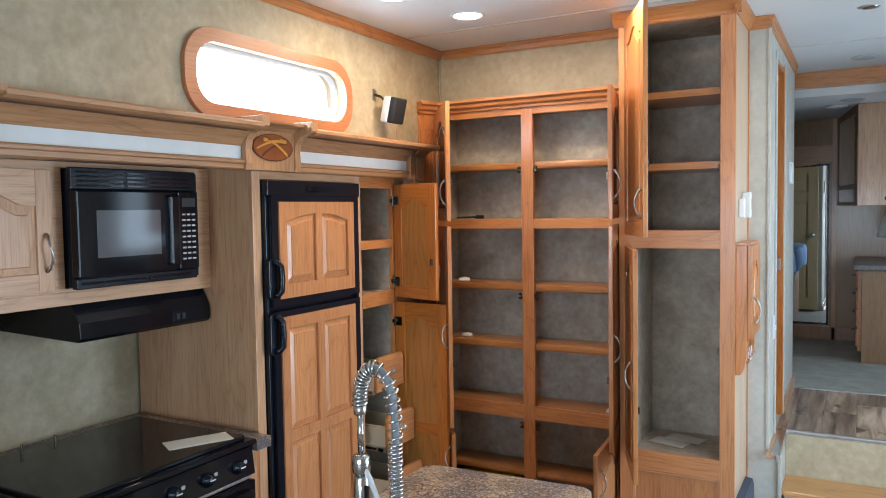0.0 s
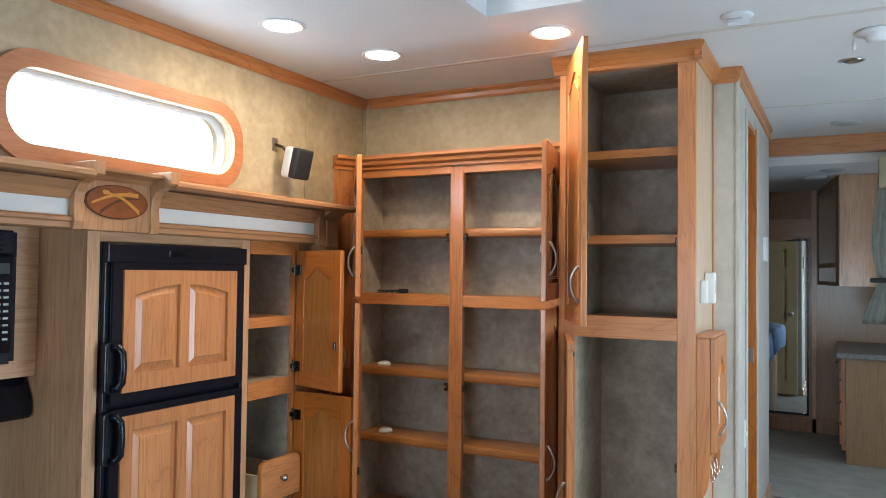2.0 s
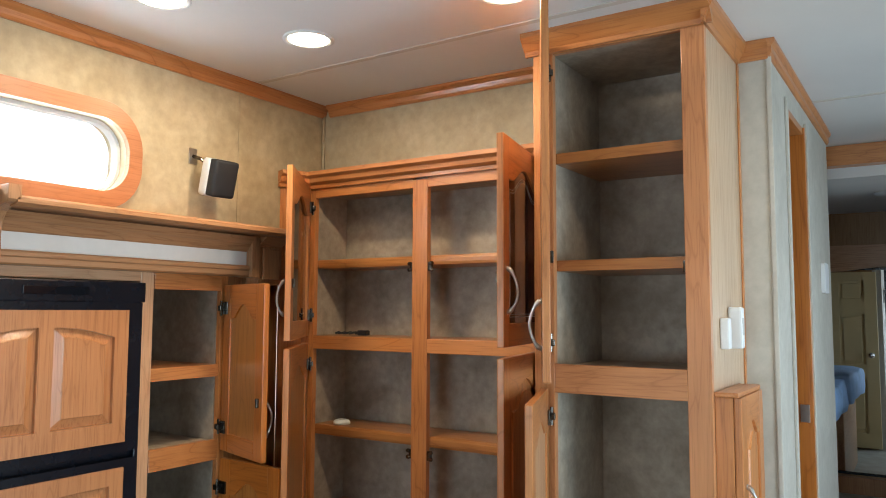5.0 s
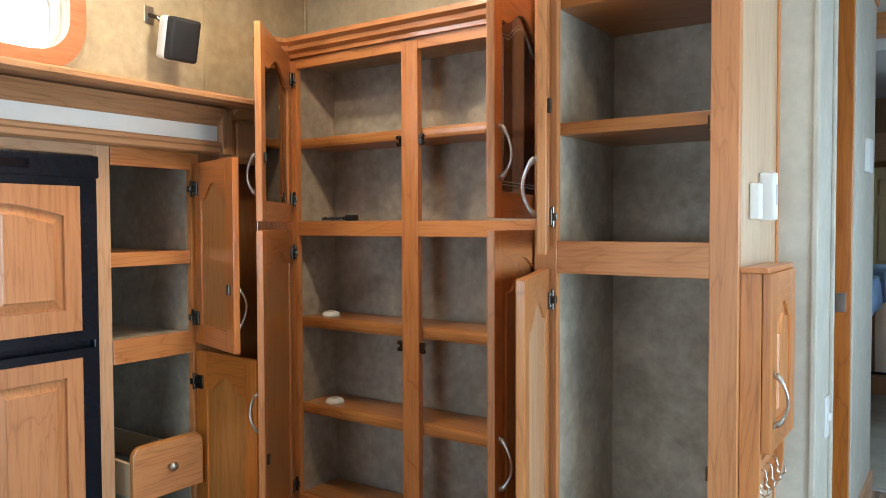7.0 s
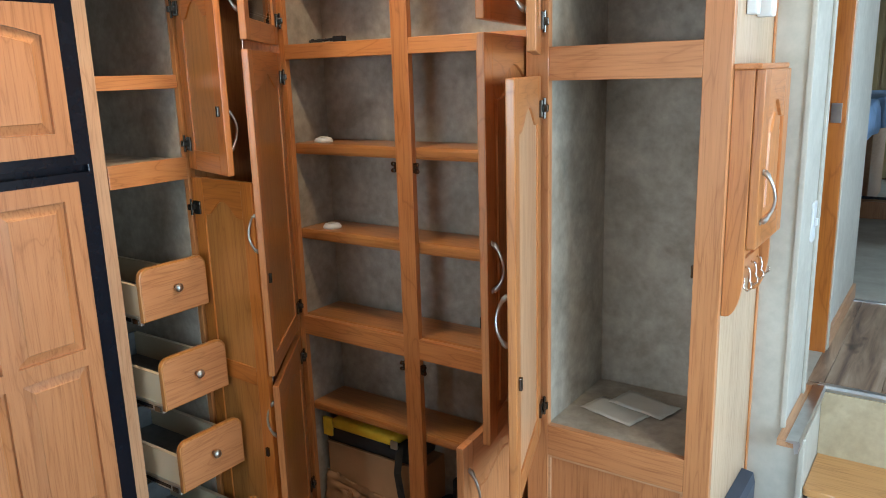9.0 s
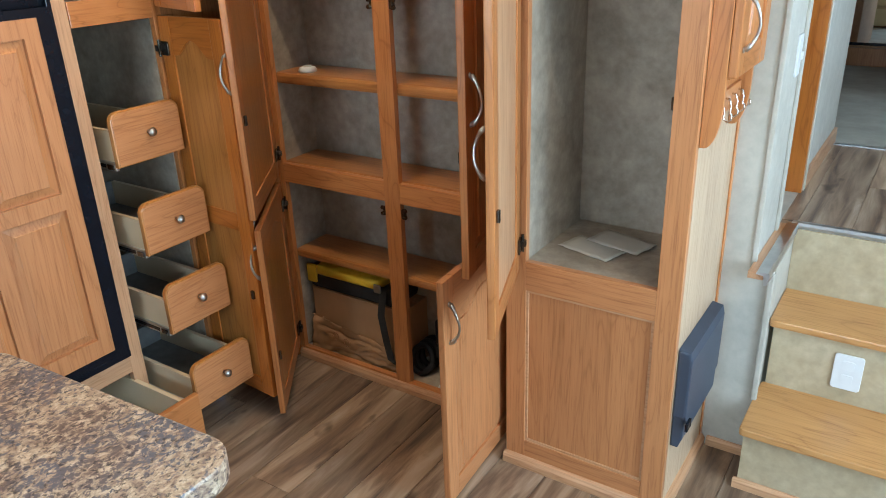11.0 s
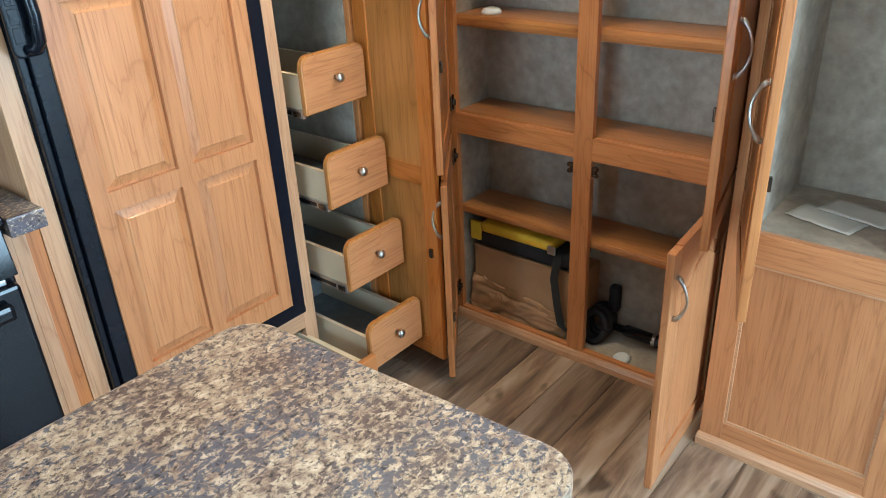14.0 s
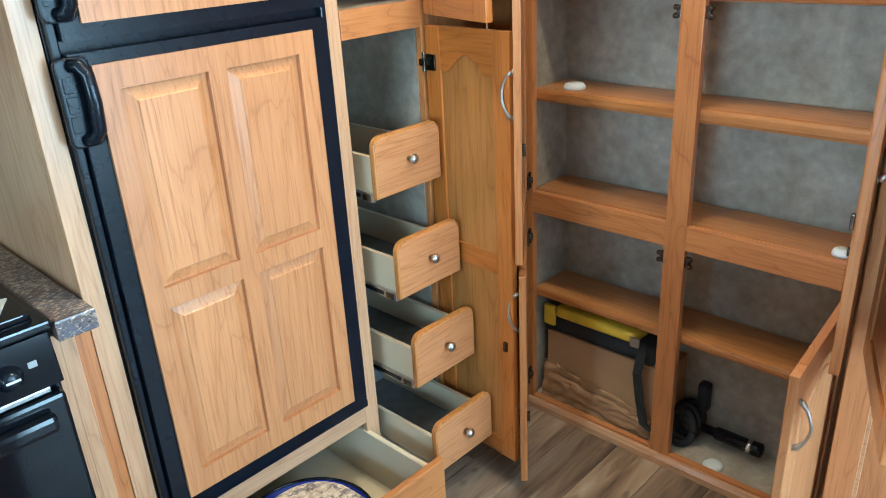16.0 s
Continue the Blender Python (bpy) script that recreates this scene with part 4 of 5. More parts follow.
# ---------------------------------------------------------------- island
island = thing("kitchen_island", -0.84, 1.2, 0, "kitchen island cabinet in pale oak", "island")
part("body", box(-1.085, -0.63, 0.42, 1.83, 0.06, 0.868, 0.002), PALE["z"], island, "pale oak cabinet body")
part("corner_post", box(-0.645, -0.623, 1.80, 1.836, 0.0, 0.868, 0.004), PALE["z"], island)
part("toe_kick", box(-1.05, -0.66, 0.46, 1.78, 0.0, 0.06, 0), BLACKPL, island, "dark toe kick")
top = thing("island_worktop", -0.84, 1.15, 0.868, "mottled brown granite-print laminate worktop with rounded corners", "worktop")
skew = lambda pts: [(u, v + (u + 0.84) * 0.05) for u, v in pts]
part("slab", prism(skew(round_rect(-1.128, -0.578, 0.36, 1.885, 0.055, 8)), at_z(0.873), 0.037, None, 0.005), GRANITE, top, "laminate top")
part("build_up", prism(skew(round_rect(-1.12, -0.593, 0.368, 1.877, 0.05, 8)), at_z(0.8685), 0.005), CARDBOARD, top, "chipboard underside")

# ---------------------------------------------------------------- fascia over the slide-out
fas = thing("slide_out_fascia", -1.79, 1.9, 1.907, "oak fascia with pale insert panels and an inlaid medallion block", "fascia")
rail_p = [(0, -0.022), (0.05, -0.022), (0.056, -0.018), (0.056, -0.004), (0.062, 0.0), (0.062, 0.008), (0.056, 0.014), (0, 0.014)]
board_p = [(0, 0.06), (0.046, 0.06), (0.05, 0.064), (0.062, 0.084), (0.07, 0.09), (0.086, 0.108), (0, 0.108)]
shelf_p = [(0, 0.113), (0.14, 0.113), (0.146, 0.117), (0.152, 0.121), (0.152, 0.132), (0.146, 0.138), (0, 0.138)]
for y0, y1 in ((0.9, 1.795), (2.075, 2.885)):
    ln = y1 - y0
    run = lambda u, v, s, y0=y0: (WX + u, y0 + s, 1.897 + v)
    part("rail", prism(rail_p, run, ln), FASCIA["y"], fas, "moulded lower rail")
    part("cornice", prism(board_p, run, ln), FASCIA["y"], fas, "sloping oak cornice board")
    part("shelf_edge", prism(shelf_p, run, ln), FASCIA["y"], fas, "overhanging rounded top edge")
    # dark strip set in the gap; its colour paints the shade under the lip
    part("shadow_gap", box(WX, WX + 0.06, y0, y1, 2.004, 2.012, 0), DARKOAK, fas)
    part("insert", box(WX, WX + 0.044, y0, y1, 1.91, 1.96, 0), FABRIC, fas, "pale grey-white vinyl insert")


def corbel(y0, y1, top, low=-0.022):
    prof = [(0, low), (0.064, low), (0.07, 0.0), (0.066, 0.05), (0.072, 0.082), (0.088, 0.105), (0.125, 0.118), (0.145, 0.122), (0.152, 0.128), (0.152, top), (0, top)]
    part("corbel", prism(prof, lambda u, v, s: (WX + u, y0 + s, 1.896 + v), y1 - y0, None, 0.002), FASCIA["z"], fas, "scrolled oak corbel")


corbel(1.79, 1.822, 0.163)
corbel(2.052, 2.084, 0.163)
corbel(0.885, 0.905, 0.145)
part("end_post", box(WX, WX + 0.07, 2.886, 2.922, 1.872, 2.009, 0.003), FASCIA["z"], fas)
part("end_panel", box(WX, WX + 0.06, 2.923, 3.03, 1.85, 2.009, 0.002), FASCIA["z"], fas)
part("end_raised_panel", prism(rect(2.938, 3.016, 1.868, 1.972), at_x(WX + 0.06), 0.009, None, 0.005), FASCIA["z"], fas, "small raised panel")
part("end_cornice", prism([(0.06, 0.084), (0.07, 0.09), (0.1, 0.112), (0, 0.112), (0, 0.084)], lambda u, v, s: (WX + u, 2.923 + s, 1.897 + v), 0.107), FASCIA["y"], fas)
part("cap", prism(shelf_p, lambda u, v, s: (WX + u, 2.885 + s, 1.897 + v), 0.15), FASCIA["y"], fas)
part("block", box(WX, WX + 0.062, 1.822, 2.052, 1.875, 2.019, 0.002), FASCIA["z"], fas, "oak medallion block")
cap_p = [(0, 0.11), (0.064, 0.11), (0.08, 0.122), (0.118, 0.132), (0.12, 0.14), (0, 0.14)]
part("block_cap", prism(cap_p, lambda u, v, s: (WX + u, 1.822 + s, 1.907 + v), 0.23), FASCIA["y"], fas)
mx, my, mz = WX + 0.062, 1.932, 1.959
ell = lambda a, b, k=40, sy=0.0, sz=0.0: [(my + sy + a * math.cos(2 * math.pi * i / k), mz + sz + b * math.sin(2 * math.pi * i / k)) for i in range(k)]
med = part("medallion", prism(ell(0.108, 0.05), at_x(mx), 0.004), INLAY_B, fas, "oval inlaid wood medallion")
part("ground", prism(ell(0.103, 0.046), at_x(mx + 0.004), 0.0015), INLAY_A, med, "red-brown ground")


def inlay(pts, mat, d):
    part("inlay", prism(pts, at_x(mx + 0.0055), d), mat, med)


def swoosh(p0, p1, bend, w0, w1, mat, d):
    a, b = [], []
    for i in range(15):
        s = i / 14
        u = p0[0] + (p1[0] - p0[0]) * s
        v = p0[1] + (p1[1] - p0[1]) * s + bend * math.sin(math.pi * s)
        w = w0 + (w1 - w0) * s
        a.append((my + u, mz + v + w / 2))
        b.append((my + u, mz + v - w / 2))
    inlay(a + b[::-1], mat, d)


swoosh((-0.088, -0.008), (0.07, 0.024), 0.012, 0.006, 0.012, INLAY_C, 0.0012)
swoosh((-0.06, -0.032), (0.078, 0.014), 0.016, 0.012, 0.003, INLAY_B, 0.0009)
swoosh((-0.05, 0.026), (0.074, -0.026), 0.012, 0.004, 0.014, INLAY_C, 0.0015)
swoosh((-0.042, 0.034), (0.03, 0.006), -0.002, 0.01, 0.003, INLAY_B, 0.0007)
inlay([(my - 0.042 + 0.012 * math.cos(i / 3), mz + 0.026 + 0.007 * math.sin(i / 3)) for i in range(18)], INLAY_C, 0.0018)
inlay([(my + 0.042 + 0.01 * math.cos(i / 3), mz + 0.028 + 0.005 * math.sin(i / 3)) for i in range(18)], INLAY_C, 0.0018)

# ---------------------------------------------------------------- speaker
spk = thing("wall_speaker", -1.8, 2.74, 2.11, "small white satellite speaker with black grille on a wall bracket", "speaker")
sm = Matrix.Translation((-1.785, 2.728, 2.178)) @ pose(0, 0, 0, 0, 0, -5) @ pose(0, 0, 0, 0, 14, 0)
part("shell", add_box(bmesh.new(), -0.034, 0.012, -0.044, 0.044, -0.06, 0.06, 0.016, sm, 4), WHITE, spk, "rounded white shell", True)
part("grille", add_box(bmesh.new(), 0.0, 0.04, -0.04, 0.047, -0.057, 0.06, 0.011, sm, 3), RUBBER, spk, "black cloth grille", True)
part("bracket", box(WX, WX + 0.004, 2.675, 2.705, 2.225, 2.275, 0.001), NICKEL, spk, "metal wall bracket")
part("arm", tube([(WX + 0.003, 2.69, 2.25), (WX + 0.03, 2.7, 2.24), (WX + 0.05, 2.715, 2.215)], 0.006), DARKMETAL, spk)

# ---------------------------------------------------------------- slide-out kitchen
mc = thing("overhead_cabinet", -2.3, 1.35, 1.445, "pale oak overhead cabinet holding the microwave", "cabinet")
CX = -2.08
part("face", plate(rect(0.45, 1.886, 1.445, 1.89), [rect(1.285, 1.80, 1.495, 1.872)], at_x(CX), -0.02), PALE["y"], mc, "pale oak face frame")
part("bottom", box(-2.514, CX - 0.02, 0.45, 1.886, 1.445, 1.46, 0), PALE["y"], mc)
part("lip", box(CX, CX + 0.004, 0.46, 1.884, 1.443, 1.485, 0.002), PALE["y"], mc)
cabinet_door("door", mc, CX + 0.002, 0.82, 1.492, 0.42, 0.37, 90, 1, 0, "p", handle_z=0.12, hinges=False, label="pale oak door with an arched raised panel")
mw = thing("microwave", -2.2, 1.53, 1.495, "black built-in microwave with vented trim", "microwave")
MX = -2.025
part("body", box(-2.42, MX - 0.02, 1.292, 1.795, 1.497, 1.868, 0.003), BLACKPL, mw)
part("top_grille", box(MX - 0.02, MX, 1.278, 1.772, 1.803, 1.872, 0.004), BLACKPL, mw, "black vent grille")
for c in range(5):
    for r in range(4):
        y = 1.298 + c * 0.092
        part("slot", box(MX, MX + 0.0015, y, y + 0.078, 1.813 + r * 0.014, 1.819 + r * 0.014, 0), BLACK, mw)
door = part("door", prism(round_rect(1.285, 1.672, 1.528, 1.802, 0.006, 3), at_x(MX - 0.02), 0.036, None, 0.006), BLACK, mw, "glossy black door")
part("window", box(MX + 0.016, MX + 0.018, 1.352, 1.598, 1.588, 1.738, 0.0005), plain("grey_mesh_window", (0.10, 0.10, 0.105), 0.1, 0, 0.05, 20, 0), door, "grey mesh window")
part("grip", box(MX + 0.014, MX + 0.034, 1.628, 1.672, 1.545, 1.79, 0.009), BLACK, door, "moulded door grip")
cpn = part("control_panel", box(MX - 0.02, MX + 0.018, 1.674, 1.765, 1.528, 1.802, 0.006), BLACK, mw, "black control panel")
part("display", box(MX + 0.018, MX + 0.0195, 1.69, 1.75, 1.748, 1.778, 0), plain("dim_display", (0.05, 0.06, 0.06), 0.15, 0, 0.1, 9, 0), cpn)
KEYGREY = plain("key_print", (0.42, 0.42, 0.42), 0.5, 0, 0.05, 9, 0)
for r in range(9):
    for c in range(3):
        part("key", box(MX + 0.018, MX + 0.019, 1.69 + c * 0.022, 1.705 + c * 0.022, 1.562 + r * 0.0195, 1.568 + r * 0.0195, 0), KEYGREY, cpn)
part("bottom_grille", box(MX - 0.02, MX + 0.004, 1.285, 1.765, 1.493, 1.526, 0.003), BLACKPL, mw)
for c in range(5):
    part("slot", box(MX + 0.004, MX + 0.0055, 1.3 + c * 0.09, 1.376 + c * 0.09, 1.506, 1.514, 0), BLACK, mw)
hood = thing("range_hood", -2.25, 1.5, 1.31, "black range hood under the overhead cabinet", "range hood")
hp = [(0, 0), (0, 0.115), (0.395, 0.115), (0.43, 0.05), (0.432, 0.0), (0.42, -0.012)]
part("canopy", prism(hp, lambda u, v, s: (-2.514 + u, 1.33 + s, 1.328 + v), 0.55, None, 0.003), BLACK, hood, "glossy black canopy")
part("switch_plate", box(-2.084, -2.08, 1.70, 1.77, 1.335, 1.37, 0.001), BLACKPL, hood)
for y in (1.695, 1.72):
    part("switch", box(-2.081, -2.076, y + 0.02, y + 0.034, 1.342, 1.362, 0.001), RUBBER, hood)
ct = thing("kitchen_counter", -2.18, 1.0, 0.868, "granite-print laminate counter around the range", "worktop")
part("slab", prism([(-2.514, 0.46), (-1.80, 0.46), (-1.80, 1.06), (-2.42, 1.06), (-2.42, 1.812), (-1.80, 1.812), (-1.80, 1.884), (-2.514, 1.884)], at_z(0.869), 0.041, None, 0.004), GRANITE, ct)
bc = thing("base_cabinet", -2.18, 1.0, 0, "pale oak base cabinet beside the range", "cabinet")
part("side", box(-2.5, -1.84, 1.806, 1.822, 0, 0.868, 0), PALE["z"], bc)
part("stile", box(-1.86, -1.84, 1.822, 1.85, 0, 0.868, 0.002), PALE["z"], bc, "pale oak stile")
part("stile", box(-1.872, -1.862, 1.85, 1.886, 0, 0.868, 0.002), OAKS["z"], bc)
part("front", box(-1.86, -1.84, 0.46, 1.055, 0.06, 0.868, 0.002), PALE["z"], bc)
rg = thing("kitchen_range", -2.1, 1.43, 0, "black gas range with glass-topped cover and knobs", "range")
part("body", box(-2.41, -1.835, 1.066, 1.804, 0.06, 0.9, 0.003), BLACK, rg)
part("top_frame", box(-2.415, -1.80, 1.062, 1.808, 0.9, 0.918, 0.005), BLACK, rg)
part("glass_cover", prism(round_rect(-2.40, -1.83, 1.08, 1.79, 0.015, 4), at_z(0.919), 0.012, None, 0.003), GLASSTOP, rg, "glossy black glass cover")
part("control_panel", prism([(0, 0), (0.03, 0.004), (0.018, 0.1), (0, 0.1)], lambda u, v, s: (-1.835 + u, 1.066 + s, 0.79 + v), 0.738, None, 0.003), BLACK, rg, "black knob panel")
for k in range(5):
    m = Matrix.Translation((-1.81, 1.16 + k * 0.14, 0.838)) @ pose(0, 0, 0, 0, 83, 0)
    kb = part("knob", lathe([(0.024, 0), (0.024, 0.006), (0.019, 0.01), (0.017, 0.026), (0.012, 0.03)], m, 20), BLACKPL, rg, "black knob", True)
    part("knob_mark", add_box(bmesh.new(), -0.002, 0.002, -0.012, 0.012, 0.03, 0.0312, 0, m), WHITE, kb)
    part("dial_print", box(-1.812, -1.8105, 1.195 + k * 0.14, 1.21 + k * 0.14, 0.83, 0.85, 0), KEYGREY, rg)
ov = part("oven_door", box(-1.835, -1.80, 1.07, 1.80, 0.2, 0.775, 0.008), BLACK, rg, "black oven door")
part("handle", box(-1.80, -1.775, 1.10, 1.77, 0.715, 0.75, 0.01), BLACK, ov)
part("vent_strip", box(-1.83, -1.812, 1.09, 1.78, 0.778, 0.789, 0.002), ALU, rg)
part("drawer_front", box(-1.835, -1.805, 1.07, 1.80, 0.07, 0.19, 0.006), BLACK, rg)
part("hinge_pin", tube([(-2.37, 1.3, 0.93), (-2.37, 1.3, 0.96)], 0.005), CHROME, rg)
part("hinge_pin", tube([(-2.37, 1.42, 0.93), (-2.37, 1.42, 0.96)], 0.005), CHROME, rg)
pp = thing("instruction_sheet", -1.93, 1.66, 0.931, "white printed sheet lying on the range cover", "paper")
part("sheet", box(-0.05, 0.05, -0.11, 0.11, 0.0, 0.002, 0), PAPER, pp, "", False, True)
for k in range(5):
    part("print_line", box(-0.036 + k * 0.016, -0.032 + k * 0.016, -0.09, 0.04, 0.002, 0.0024, 0), KEYGREY, pp, "", False, True)
pp.rotation_euler = (0, 0, radians(-28))

# ---------------------------------------------------------------- tap on the island
fx, fy = -0.815, 1.2
tap = thing("kitchen_tap", fx, fy, 0.91, "stainless spring-neck kitchen tap with pull-down spray", "tap")
part("base", lathe([(0.03, 0), (0.03, 0.012), (0.024, 0.02), (0.022, 0.06), (0.02, 0.07)], Matrix.Translation((fx, fy, 0.91)), 24), CHROME, tap, "", True)
arc = [(fx, fy, 0.97), (fx, fy, 1.21)]
for i in range(25):
    a = math.pi * i / 24
    arc.append((fx - 0.047 + 0.047 * math.cos(a), fy, 1.21 + (0.15 - 0.05 * (i / 24)) * math.sin(a) ** 0.75 + 0.07 * (i / 24)))
path_ = [Vector(p) for p in arc]


def along(s):
    ls = [(b - a).length for a, b in zip(path_, path_[1:])]
    tot = sum(ls) * s
    for a, b, k in zip(path_, path_[1:], ls):
        if tot <= k:
            return a.lerp(b, tot / k), (b - a).normalized()
        tot -= k
    return path_[-1], (path_[-1] - path_[-2]).normalized()


part("hose", tube([along(i / 60)[0] for i in range(61)], 0.0085), plain("grey_hose", (0.22, 0.23, 0.24), 0.4, 0, 0.1, 20, 0), tap, "grey rubber hose", True)
coil = []
ncoil = 900
for i in range(ncoil):
    s = i / (ncoil - 1)
    ph = 2 * math.pi * (26 * min(s / 0.45, 1) + 9 * max(0, min((s - 0.45) / 0.33, 1)) + 13 * max(0, (s - 0.78) / 0.22))
    p, d = along(s)
    side = Vector((0, 1, 0))
    up = d.cross(side).normalized()
    r = 0.0155 if s < 0.45 else 0.0165
    coil.append(p + r * (math.cos(ph) * side + math.sin(ph) * up))
part("spring", tube(coil, 0.0026, None, 6), CHROME, tap, "stainless coil spring", True)
ex, ey, ez = arc[-1]
part("spring_cap", lathe([(0.013, 0), (0.015, 0.004), (0.015, 0.02), (0.01, 0.024)], Matrix.Translation((ex, ey, ez - 0.02)), 18), CHROME, tap, "", True)
part("stem", lathe([(0.0075, 0), (0.0075, 0.1)], Matrix.Translation((ex, ey, ez - 0.115)), 14), CHROME, tap, "", True)
part("collar", lathe([(0.019, 0), (0.021, 0.004), (0.021, 0.036), (0.017, 0.042)], Matrix.Translation((ex, ey, ez - 0.155)), 20), CHROME, tap, "", True)
part("spray_head", lathe([(0.026, 0), (0.027, 0.008), (0.023, 0.02), (0.019, 0.06), (0.018, 0.11), (0.015, 0.115)], Matrix.Translation((ex, ey, ez - 0.275)), 24), CHROME, tap, "brushed spray head", True)
part("spray_button", box(ex + 0.015, ex + 0.024, ey - 0.012, ey - 0.004, ez - 0.22, ez - 0.18, 0.002), BLACKPL, tap)
part("hose_loop", tube([(ex + 0.012, ey - 0.005, ez - 0.14), (ex + 0.03, ey - 0.008, ez - 0.165), (ex + 0.05, ey - 0.006, ez - 0.215), (ex + 0.07, ey, ez - 0.285), (fx - 0.01, fy, 0.965)], 0.006), WHITE, tap, "pale hose", True)

# ---------------------------------------------------------------- key cabinet and small things on the tall cabinet
kc = thing("key_cabinet", -0.325, 3.2, 1.03, "small oak key cabinet with arched door and hooks", "key cabinet")


def side_board(y0, y1):
    pts = [(0, 0.0)]
    for i in range(9):
        a = math.pi / 2 * i / 8
        pts.append((0.010 + 0.032 * math.sin(a), 0.10 - 0.10 * math.cos(a)))
    pts += [(0.042, 0.53), (0, 0.53)]
    part("side_board", prism(pts, lambda u, v, s: (-0.360 + u, y0 + s, 1.03 + v), y1 - y0, None, 0.002), OAKS["z"], kc, "curved oak side board")


side_board(3.056, 3.07)
side_board(3.30, 3.314)
part("back_board", box(-0.360, -0.346, 3.07, 3.30, 1.08, 1.55, 0.001), OAKS["z"], kc)
part("top", box(-0.360, -0.304, 3.05, 3.32, 1.56, 1.572, 0.003), OAKS["y"], kc)
part("bottom", box(-0.346, -0.314, 3.07, 3.30, 1.18, 1.192, 0.001), OAKS["y"], kc)
cabinet_door("door", kc, -0.317, 3.314, 1.185, 0.256, 0.375, -90, -1, 0, "o", handle_z=0.11, hinges=False, rise=0.04, label="oak door with an arched raised panel")
part("hook_rail", box(-0.346, -0.338, 3.08, 3.295, 1.10, 1.14, 0.002), OAKS["y"], kc)
for k in range(4):
    y = 3.10 + k * 0.058
    part("key_hook", tube([(-0.338, y, 1.122), (-0.329, y, 1.12), (-0.325, y, 1.105), (-0.326, y, 1.09), (-0.317, y, 1.082), (-0.309, y, 1.089), (-0.31, y, 1.1)], 0.0024), CHROME, kc, "chrome hook", True)

sn = thing("door_sensor", -0.34, 3.22, 1.70, "white plastic alarm contact beside the tall cabinet", "sensor")
part("transmitter", box(-0.360, -0.338, 3.125, 3.158, 1.672, 1.75, 0.004), WHITE, sn)
part("receiver", box(-0.360, -0.325, 3.215, 3.25, 1.67, 1.778, 0.006), WHITE, sn)
part("battery_slot", box(-0.3255, -0.3242, 3.222, 3.243, 1.705, 1.75, 0.0003), KEYGREY, sn)

hb = thing("wall_bin", -0.33, 3.23, 0.18, "slate-blue plastic box hung on the tall cabinet", "box")
part("lid", prism([(0, 0), (0.034, 0.0), (0.036, 0.17), (0.03, 0.195), (0, 0.2)], lambda u, v, s: (-0.360 + u, 3.065 + s, 0.31 + v), 0.31, None, 0.006), SLATE, hb, "slate-blue upper half")
part("body", prism([(0, 0), (0.02, 0.0), (0.03, 0.03), (0.031, 0.1), (0, 0.1)], lambda u, v, s: (-0.360 + u, 3.07 + s, 0.215 + v), 0.30, None, 0.005), SLATE, hb, "slate-blue lower half")
part("latch", box(-0.322, -0.314, 3.05, 3.085, 0.285, 0.31, 0.003), BLACKPL, hb, "dark latch")

sw = thing("light_switch", -0.268, 3.62, 1.15, "white light switch plate on the hall wall", "switch")
part("cover", prism(round_rect(3.60, 3.65, 1.095, 1.205, 0.006, 3), at_x(-0.275), 0.006, None, 0.002), WHITE, sw)
part("toggle", box(-0.269, -0.261, 3.618, 3.631, 1.14, 1.16, 0.002), WHITE, sw)
sw2 = thing("thermostat", -0.262, 4.5, 1.9, "white thermostat on the hall wall", "thermostat")
part("case", prism(round_rect(4.44, 4.56, 1.84, 1.96, 0.01, 3), at_x(-0.275), 0.016, None, 0.003), WHITE, sw2)

# paper in the tall cabinet and small things on the shelves
pl = thing("paper_sheets", -0.6, 3.22, 0.669, "crumpled white paper sheets on the cabinet bottom", "paper")
for k, (dx, dy, rz) in enumerate(((-0.056, -0.012, -16), (0.0, 0.055, -14))):
    bm = bmesh.new()
    bmesh.ops.create_grid(bm, x_segments=10, y_segments=6, size=0.5)
    for v in bm.verts:
        v.co = Vector((v.co.x * 0.165, v.co.y * 0.1, 0.003 + 0.004 * k + 0.003 * noise.noise(Vector((v.co.x * 5, v.co.y * 5, k)))))
    bmesh.ops.transform(bm, matrix=pose(dx, dy, 0, 0, 0, rz), verts=bm.verts[:])
    bmesh.ops.solidify(bm, geom=bm.faces[:], thickness=0.001)
    part("sheet", bm, PAPER, pl, "", True, True)


def puck(x, y, z, s=1.0):
    p = thing("puck_light", x, y, z, "small white battery puck light lying on a shelf", "puck light", "puck lights in the pantry")
    part("case", lathe([(0.03 * s, 0), (0.031 * s, 0.006), (0.026 * s, 0.014), (0.012, 0.017)], None, 24), WHITE, p, "", True, True)
    part("lens", lathe([(0.014 * s, 0.016), (0.014 * s, 0.0185), (0.004, 0.02)], None, 16), PAPER, p, "", True, True)


puck(-1.70, 3.245, 1.36)
puck(-1.69, 3.25, 1.072)
# the small one stands in for a white sensor on the rail
puck(-0.93, 3.225, 0.768, 0.7)
cbl = thing("loose_cable", -1.68, 3.25, 1.676, "short black cable coiled on a pantry shelf", "cable")
part("cord", tube([(-0.06 + 0.12 * i / 30, 0.012 * math.sin(i * 0.9), 0.006 + 0.004 * math.sin(i * 0.5) ** 2) for i in range(31)], 0.004), RUBBER, cbl, "", True, True)
part("plug", box(0.05, 0.09, -0.012, 0.012, 0.0, 0.018, 0.004), RUBBER, cbl, "", False, True)

